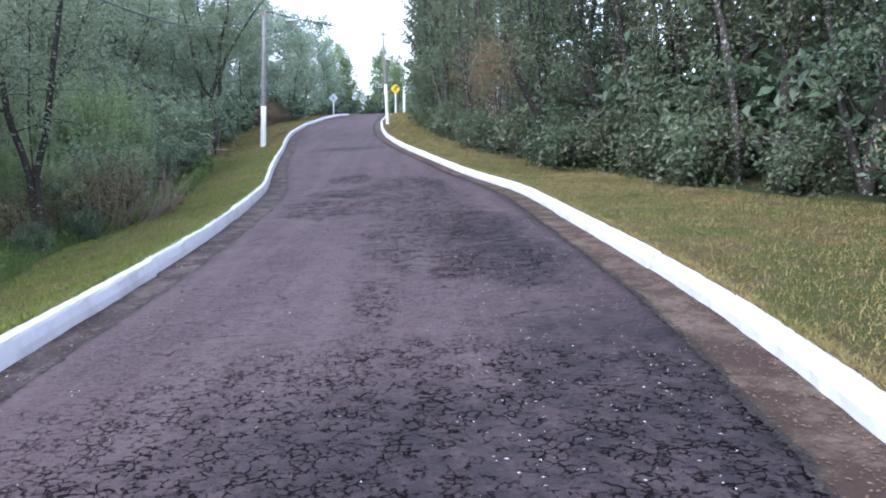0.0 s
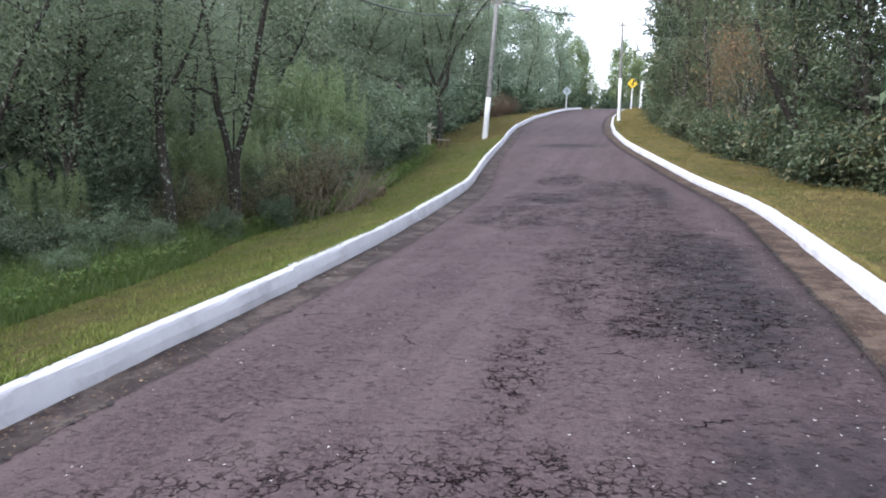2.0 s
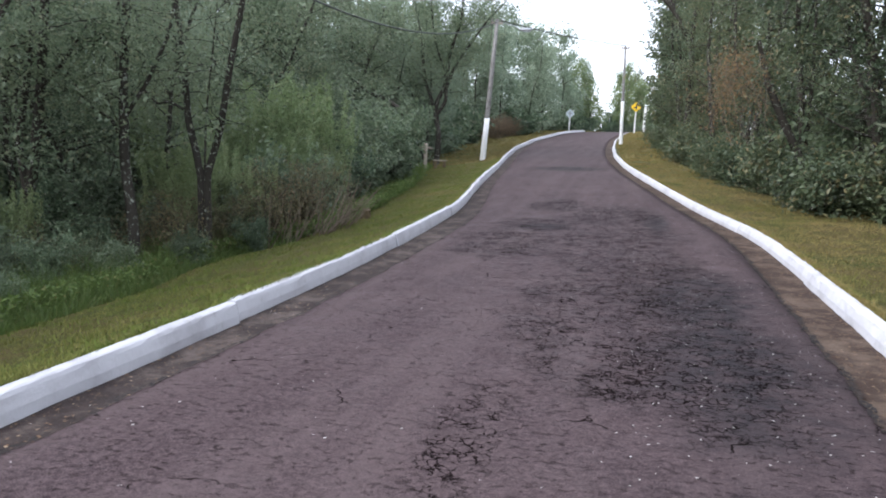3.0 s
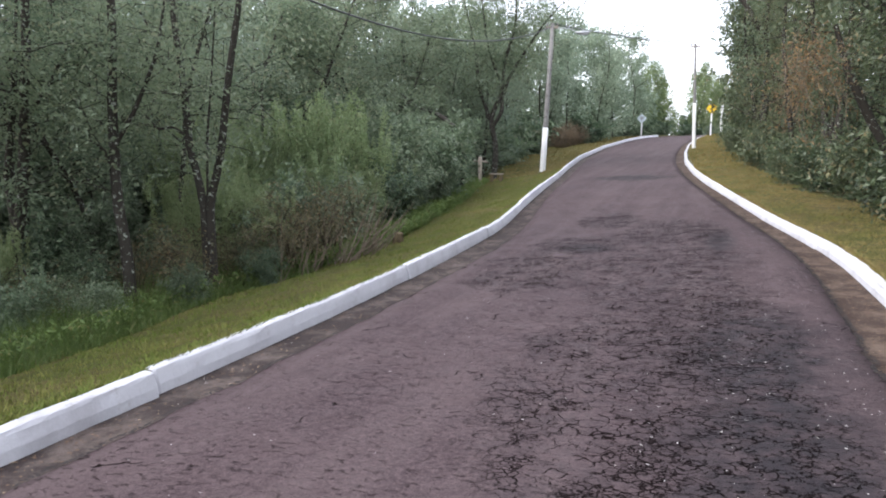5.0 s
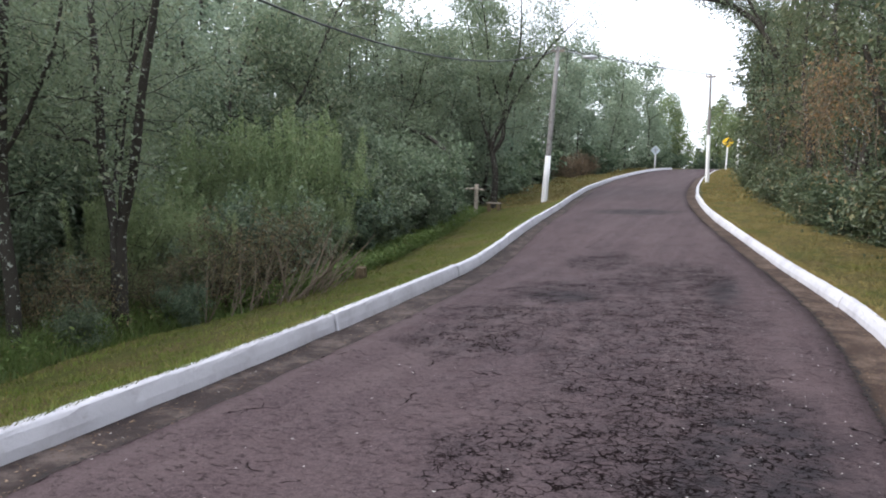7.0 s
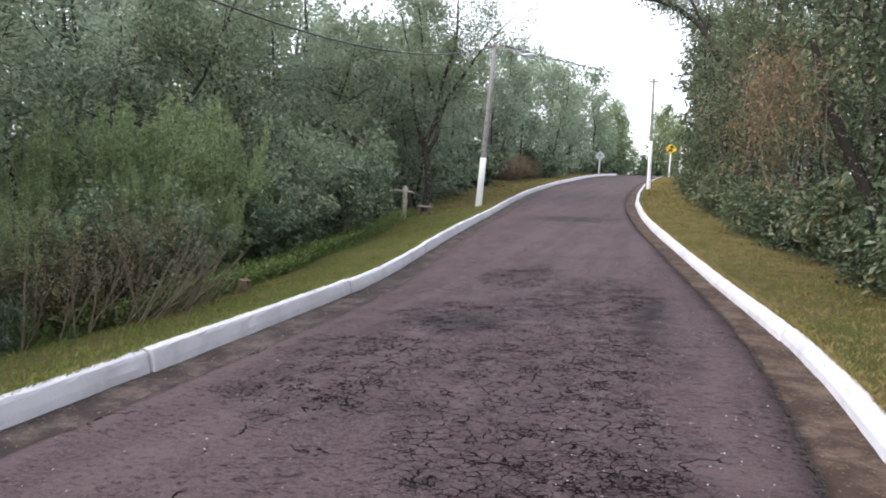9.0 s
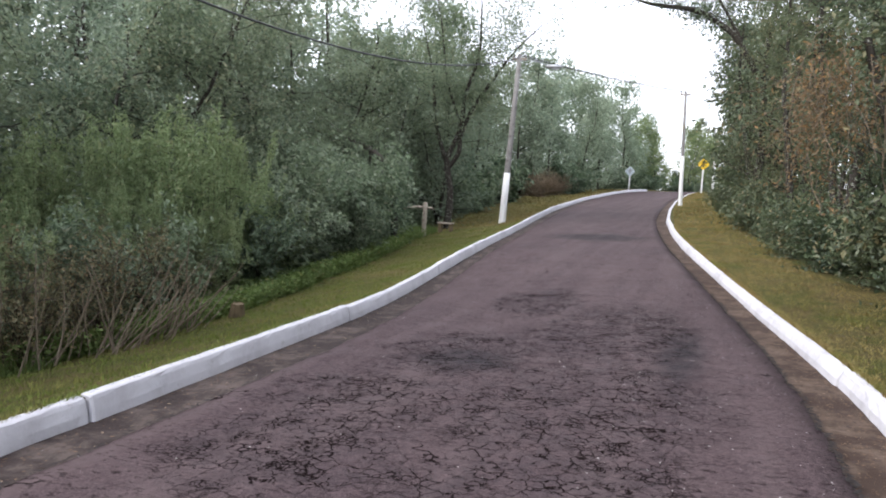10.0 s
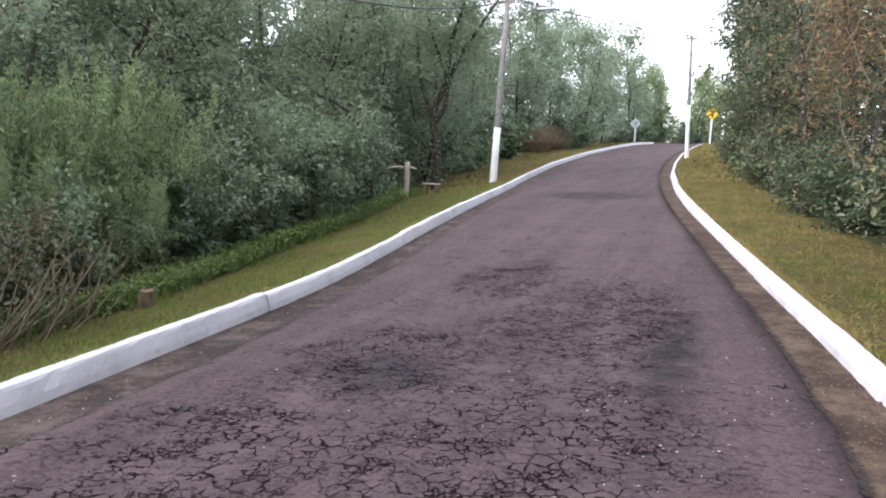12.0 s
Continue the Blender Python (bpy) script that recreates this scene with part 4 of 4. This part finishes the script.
def bare_twigs(x, y, seed):
    r = np.random.default_rng(seed)
    ob = tagged(new("dead_shrub"), "bundle of bare pale dead stems leaning over the grass", "shrub")
    for i in range(22):
        s = wander((r.normal() * 0.15, r.normal() * 0.4, -0.05), (r.uniform(-0.1, 0.9), r.uniform(-0.4, 0.7), r.uniform(0.6, 1.5)), r.uniform(0.7, 1.5), r, 6, 0.06)
        part("stem", tubes("stem", [(s, np.linspace(0.014, 0.005, 6))], TWIG, 5), ob)
    ob.matrix_basis = pose(x, y, land(x, y))


bare_twigs(-5.35, 15.1, 120)
bare_twigs(-5.3, 14.1, 121)
bare_twigs(-5.75, 13.0, 122)


# ---- weeds and mown grass ----
def blades(name, places, lengths, width, material, r, label, lean=0.45):
    """Single grass blades, one triangle each."""
    n = len(places)
    a = r.uniform(0, 2 * np.pi, n)
    across = np.stack([np.cos(a), np.sin(a), np.zeros(n)], 1) * (width * r.uniform(0.6, 1.3, n))[:, None]
    tip = np.stack([r.normal(size=n) * lean, r.normal(size=n) * lean, np.ones(n)], 1) * lengths[:, None]
    V = np.stack([places - across, places + across, places + tip], 1).reshape(-1, 3)
    return tagged(new(name, mesh_of(name, V, np.arange(n * 3).reshape(-1, 3), material)), label, "grass", kind="stuff")


def scatter(n, y0, y1, x_of, r, bias=1.0):
    """n places between y0 and y1, denser at y0; x_of(y, u) gives the place across."""
    y = y0 + (y1 - y0) * r.uniform(0, 1, n) ** bias
    u = r.uniform(0, 1, n)
    x = np.array([x_of(b, a) for b, a in zip(y, u)])
    return np.stack([x, y, np.array([land(a, b) for a, b in zip(x, y)])], 1)


r = np.random.default_rng(5)
p = scatter(90000, -0.5, 34, lambda y, u: left_kerb(y) - 0.11 - u * (left_kerb(y) - left_edge(y) + (0.1 if y < 12 else 0.3)), r, 1.5)
tuft = np.array([noise.noise((a * 2.3, b * 2.3, 2)) + noise.noise((a * 7, b * 7, 4)) * 0.7 for a, b in p[:, :2]])
blades("mown_grass", p - [0, 0, 0.004], 0.042 * np.clip(0.85 + 0.9 * tuft, 0.3, 1.7) * r.uniform(0.3, 1.4, len(p)), 0.0055, LAWN_LEFT, r, "short olive-green mown grass of the verge")
p = scatter(105000, -0.5, 36, lambda y, u: right_kerb(y) + 0.13 + u * (right_edge(y) - right_kerb(y) + 0.3), r, 1.4)
tuft = np.array([noise.noise((a * 2.3, b * 2.3, 2)) + noise.noise((a * 7, b * 7, 4)) * 0.7 for a, b in p[:, :2]])
blades("mown_grass", p - [0, 0, 0.004], 0.036 * np.clip(0.85 + 0.9 * tuft, 0.3, 1.7) * r.uniform(0.3, 1.5, len(p)), 0.0055, LAWN_RIGHT, r, "short yellowish dry mown grass of the verge", 0.7)
p = scatter(16000, 34, 82, lambda y, u: left_kerb(y) - 0.2 - u * 4, r)
blades("mown_grass", p, 0.07 * r.uniform(0.4, 1.3, len(p)), 0.02, LAWN_RIGHT, r, "dry mown grass near the crest")
p = scatter(12000, 34, 82, lambda y, u: right_kerb(y) + 0.25 + u * 2.2, r)
blades("mown_grass", p, 0.07 * r.uniform(0.4, 1.3, len(p)), 0.02, LAWN_RIGHT, r, "dry mown grass near the crest")
p = scatter(46000, 1, 34, lambda y, u: left_edge(y) + (0.1 - 4.5 * u ** 1.6 if y < 13.2 else -0.2 - 1.1 * u), r, 1.2)
lengths = np.array([0.12 + (0.4 if b < 13.2 else 0.2) * min(1.0, max(0.0, (left_edge(b) + 0.1 - a) / 0.7)) for a, b in p[:, :2]]) * r.uniform(0.5, 1.2, len(p))
blades("tall_grass", p, lengths, 0.008, WEED, r, "tall unmown green grass under the trees")
c = scatter(5200, 1, 32, lambda y, u: left_edge(y) - 0.1 - (3.2 if y < 13.2 else 1.2) * u ** 1.4, r, 1.2)
c = np.repeat(c, 6, axis=0)
c = c + r.normal(size=c.shape) * [0.06, 0.06, 0.0] + np.stack([np.zeros(len(c)), np.zeros(len(c)), r.uniform(0.03, 0.34, len(c))], 1)
V, F = leaf_arrays(c, 0.07 * r.uniform(0.5, 1.4, len(c)), r, 0.0, 0.5, 0.0, 0.0)
tagged(new("weeds", mesh_of("weeds", V, F, WEED)), "leafy green weeds along the edge of the mowing", "weeds", kind="stuff")

# longer fringes that hang over the backs of the kerbs
for line, side, reach_, material, label in ((left_kerb, -1, 0.13, LAWN_LEFT, "grass fringe overhanging the back of the kerb"), (right_kerb, 1, 0.15, LAWN_RIGHT, "dry grass fringe overhanging the back of the kerb")):
    p = scatter(15000, -1, 34, lambda y, u: line(y) + side * (reach_ - 0.012 + 0.07 * u + 0.02 * noise.noise((y * 3, side, 0))), r, 1.4)
    blades("grass_fringe", p, 0.055 * r.uniform(0.3, 1.3, len(p)), 0.005, material, r, label, 0.8)

# ---- litter ----
LITTER = leafy("fallen_leaves", (0.04, 0.023, 0.015), (0.15, 0.085, 0.045), (0.34, 0.25, 0.16), 0.08, 0.8, 0.1)
GRIT = plain("pale_grit", (0.45, 0.42, 0.4), 0.8, 0, (0.3, 0.28, 0.26), 0.5)


def flat_bits(name, p, size, material, r, label, lift=0.006):
    V, F = leaf_arrays(np.zeros((len(p), 3)), size * r.uniform(0.5, 1.4, len(p)), r, 0.0, 0.55)
    V = V.reshape(-1, 4, 3)
    V[:, :, 2] = np.abs(V[:, :, 2]) * 0.3 + lift
    V = (V + p[:, None, :]).reshape(-1, 3)
    return tagged(new(name, mesh_of(name, V, F, material)), label, "litter", kind="stuff")


p = scatter(8200, -2, 40, lambda y, u: right_kerb(y) - 0.02 - 0.5 * u ** 1.5, r, 1.5)
flat_bits("leaf_litter", p - [0, 0, 0.02], 0.026, LITTER, r, "brown fallen leaves lying in the gutter")
p = scatter(3600, -2, 30, lambda y, u: left_kerb(y) + 0.03 + 0.42 * u ** 1.4, r, 1.4)
flat_bits("leaf_litter", p - [0, 0, 0.02], 0.027, LITTER, r, "brown fallen leaves along the kerb")
# dark bits that draw the shadow and dirt line at the asphalt's lips
SHADE_CRUMB = plain("shade_dirt_crumbs", (0.02, 0.016, 0.015), 0.95, 0, (0.05, 0.035, 0.028), 0.5)
p = scatter(5200, -1.5, 34, lambda y, u: asphalt_right(y) + 0.05 * (u - 0.35) + 0.03 * noise.noise((y * 4, 0, 0)), r, 1.5)
flat_bits("asphalt_crumbs", p + [0, 0, 0.0], 0.045, SHADE_CRUMB, r, "dark crumbs standing in for shade and dirt along the broken asphalt edge", 0.02)
p = scatter(2600, -1.5, 30, lambda y, u: asphalt_left(y) + 0.04 * (u - 0.6) + 0.03 * noise.noise((y * 4, 5, 0)), r, 1.4)
flat_bits("asphalt_crumbs", p + [0, 0, 0.0], 0.035, SHADE_CRUMB, r, "dark crumbs standing in for shade and dirt along the broken asphalt edge", 0.02)
p = scatter(900, -1.5, 22, lambda y, u: right_kerb(y) - 0.55 - 1.5 * u ** 1.3, r, 1.4)
flat_bits("grit", p + [0, 0, 0.022], 0.02, GRIT, r, "pale chips and grit scattered over the asphalt")
p = scatter(420, -1.5, 26, lambda y, u: left_kerb(y) + 0.05 + 3.6 * u ** 1.6, r, 1.2)
flat_bits("grit", p + [0, 0, 0.022], 0.02, GRIT, r, "pale chips and grit scattered over the asphalt")
p = scatter(2200, 1, 34, lambda y, u: right_edge(y) + 0.3 - (right_edge(y) - right_kerb(y)) * u ** 1.7, r, 1.2)
flat_bits("leaf_litter", p, 0.05, LITTER, r, "dry fallen leaves on the grass", 0.02)


# ---- poles, lamp, wires, signs ----
def ring_tube(pts, rad, material, name, sides=14, caps=True):
    me = tubes(name, [(pts, rad)], material, sides)
    bm = bmesh.new()
    bm.from_mesh(me)
    if caps:
        bmesh.ops.holes_fill(bm, edges=[e for e in bm.edges if e.is_boundary], sides=0)
    return bm_mesh(name, bm, material, True)


def utility_pole(foot, top, white, label, arm=True, girth=1.0):
    """A tapered concrete pole, limewashed at its foot, with a crossarm and insulators."""
    foot, top = Vector(foot), Vector(top)
    h = (top - foot).length
    ob = tagged(new("utility_pole"), label, "pole", "utility poles")
    at = lambda s: (top - foot) * (s / h)
    part("shaft", ring_tube([at(white), at(white + 0.01), at(h * 0.7), at(h)], [girth * a for a in (0.118, 0.118, 0.1, 0.085)], CONCRETE, "shaft"), ob)
    part("painted_foot", ring_tube([at(-0.3), at(0.0), at(white * 0.5), at(white)], [girth * a for a in (0.14, 0.138, 0.13, 0.124)], POLE_WHITE, "painted_foot"), ob, "white limewashed foot of the pole")
    if arm:
        cross = part("crossarm", box_mesh("crossarm", (0.55, 0.09, 0.1), WOOD, 0.008, at(h - 0.18)), ob)
        for s in (-0.22, 0.0, 0.22):
            p = at(h - 0.12) + Vector((s, 0, 0))
            part("insulator", ring_tube([p, p + Vector((0, 0, 0.05)), p + Vector((0, 0, 0.09)), p + Vector((0, 0, 0.13))], (0.02, 0.04, 0.028, 0.03), CONCRETE, "insulator", 10), cross)
    ob.matrix_basis = Matrix.Translation(foot)
    return ob


P1 = (-6.56, 35.5, land(-6.56, 35.5))
T1 = (-6.15, 34.9, 6.85)
utility_pole(P1, T1, 2.0, "leaning grey concrete utility pole with a white foot")
P2 = (-0.62, 50.0, land(-0.62, 50.0))
T2 = (-0.85, 49.9, 7.6)
utility_pole(P2, T2, 2.7, "upright grey concrete utility pole with a white foot", True, 0.8)
P3 = (-7.8, 2.0, land(-7.8, 2.0))
T3 = (-7.8, 2.0, 6.9)
utility_pole(P3, T3, 2.0, "grey concrete utility pole among the trees")


def street_lamp():
    ob = tagged(new("street_lamp"), "grey street lamp on a thin arm fixed to the pole", "street lamp")
    a, b = Vector(T1) - Vector((0, 0, 0.22)), Vector((-5.08, 35.2, 6.44))
    part("arm", ring_tube([a, a.lerp(b, 0.3) + Vector((0, 0, 0.09)), a.lerp(b, 0.7) + Vector((0, 0, 0.1)), b], (0.026, 0.024, 0.022, 0.022), STEEL, "arm", 8), ob)
    bm = bmesh.new()
    bmesh.ops.create_uvsphere(bm, u_segments=14, v_segments=8, radius=1, matrix=Matrix.Translation(b + Vector((0.2, 0, 0))) @ Matrix.Diagonal((0.34, 0.14, 0.085, 1)))
    head = part("lamp_head", bm_mesh("lamp_head", bm, STEEL, True), ob)
    bm = bmesh.new()
    bmesh.ops.create_uvsphere(bm, u_segments=12, v_segments=6, radius=1, matrix=Matrix.Translation(b + Vector((0.26, 0, -0.05))) @ Matrix.Diagonal((0.2, 0.11, 0.07, 1)))
    part("lens", bm_mesh("lens", bm, GLASS, True), head)


street_lamp()


def cable(pts, radius, label):
    return tagged(new("cable", tubes("cable", [(pts, np.full(len(pts), radius))], RUBBER, 6)), label, "cable", "overhead cables")


u = np.linspace(0, -32.9, 60)
cable(np.stack([-6.15 + 0.05 * u, 34.9 + u, 6.72 + 0.2625 * u + 0.008 * u * u], 1), 0.022, "thick black overhead cable sagging along the wood")
s = np.linspace(0, 1, 24)
for dz, rad in ((-0.05, 0.017), (0.0, 0.014)):
    line = np.outer(1 - s, Vector(T1)) + np.outer(s, Vector(T2))
    line[:, 2] += dz - 0.5 * s * (1 - s)
    cable(line, rad, "thin black overhead cable between two poles")


def diamond_sign(x, y, centre, half, face, marks, post_r, label, name):
    """A diamond plate on a round white post, facing the walker."""
    z0 = land(x, y)
    ob = tagged(new(name), label, "sign")
    part("post", ring_tube([(0, 0, -0.2), (0, 0, 0.0), (0, 0, centre - half * 0.5), (0, 0, centre + half * 0.4)], (post_r,) * 4, POLE_WHITE, "post", 10), ob)
    bm = bmesh.new()
    bmesh.ops.create_cube(bm, size=1, matrix=Matrix.Translation((0, -post_r - 0.015, centre)) @ Matrix.Rotation(radians(45), 4, "Y") @ Matrix.Diagonal((half * 1.414, 0.012, half * 1.414, 1)))
    bmesh.ops.bevel(bm, geom=[e for e in bm.edges if abs((e.verts[0].co - e.verts[1].co).y) > 0.01], offset=half * 0.12, segments=4, affect="EDGES")
    plate = part("plate", bm_mesh("plate", bm, face), ob)
    for mx, mz, sx, sz, turn in marks:
        bm = bmesh.new()
        bmesh.ops.create_cube(bm, size=1, matrix=Matrix.Translation((mx, -post_r - 0.025, centre + mz)) @ Matrix.Rotation(radians(turn), 4, "Y") @ Matrix.Diagonal((sx, 0.006, sz, 1)))
        part("mark", bm_mesh("mark", bm, BLACK if face is YELLOW else STEEL), plate)
    ob.matrix_basis = pose(x, y, z0)
    return ob


diamond_sign(-6.95, 81.0, 1.75, 0.5, PALE, [(0, 0, 0.12, 0.5, 0), (0, 0.05, 0.45, 0.1, 0)], 0.07, "pale blue-white diamond sign on a white post", "road_sign")
diamond_sign(-0.2, 74.0, 2.4, 0.5, YELLOW, [(0.02, 0.0, 0.1, 0.5, 0), (0.14, 0.2, 0.3, 0.1, 35), (-0.1, -0.05, 0.22, 0.09, -20)], 0.07, "yellow diamond warning sign with black arrow on a white post", "warning_sign")


def post(name, x, y, h, r0, mat_, label, cat):
    ob = tagged(new(name), label, cat)
    part("shaft", ring_tube([(0, 0, -0.15), (0, 0, 0.02), (0.01, 0, h * 0.5), (0.0, 0.01, h - 0.03), (0, 0, h)], (r0 * 1.05, r0, r0 * 0.95, r0 * 0.95, r0 * 0.8), mat_, "shaft", 10), ob)
    ob.matrix_basis = pose(x, y, land(x, y))
    return ob


post("marker_post", 0.65, 76, 2.6, 0.13, POLE_WHITE, "stout white-painted post beside the warning sign", "post")
rail_post = post("fence_post", -8.27, 31.5, 1.2, 0.085, WOOD, "short pale weathered fence post with a broken rail", "post")
part("rail", tubes("rail", [([(0.32, 0, 1.0), (0.02, 0.02, 1.04), (-0.4, 0.06, 1.03), (-0.95, 0.2, 0.92)], (0.035, 0.045, 0.04, 0.025))], WOOD, 7), rail_post)


def low_bench(x, y):
    """A plank on two dark block legs at the wood's edge."""
    ob = tagged(new("bench"), "low pale plank bench on dark legs at the wood's edge", "bench")
    part("plank", box_mesh("plank", (0.62, 0.26, 0.05), WOOD, 0.012, (0, 0, 0.34)), ob)
    for dx in (-0.2, 0.2):
        part("leg", box_mesh("leg", (0.12, 0.22, 0.36), STUMP, 0.012, (dx, 0, 0.135)), ob)
    ob.matrix_basis = pose(x, y, land(x, y), 0, 0, 8)


low_bench(-8.0, 33.0)


def tree_stump(x, y):
    ob = tagged(new("tree_stump"), "small rotten brown tree stump in the grass", "stump")
    r = random.Random(3)
    bm = bmesh.new()
    bmesh.ops.create_cone(bm, cap_ends=True, segments=14, radius1=0.13, radius2=0.09, depth=0.3, matrix=Matrix.Translation((0, 0, 0.07)))
    bmesh.ops.subdivide_edges(bm, edges=bm.edges[:], cuts=1)
    for v in bm.verts:
        v.co += Vector((r.uniform(-1, 1), r.uniform(-1, 1), r.uniform(-1, 1))) * 0.018
    part("wood", bm_mesh("wood", bm, STUMP), ob)
    ob.matrix_basis = pose(x, y, land(x, y), 6, 8, 0)


tree_stump(-5.3, 16.35)
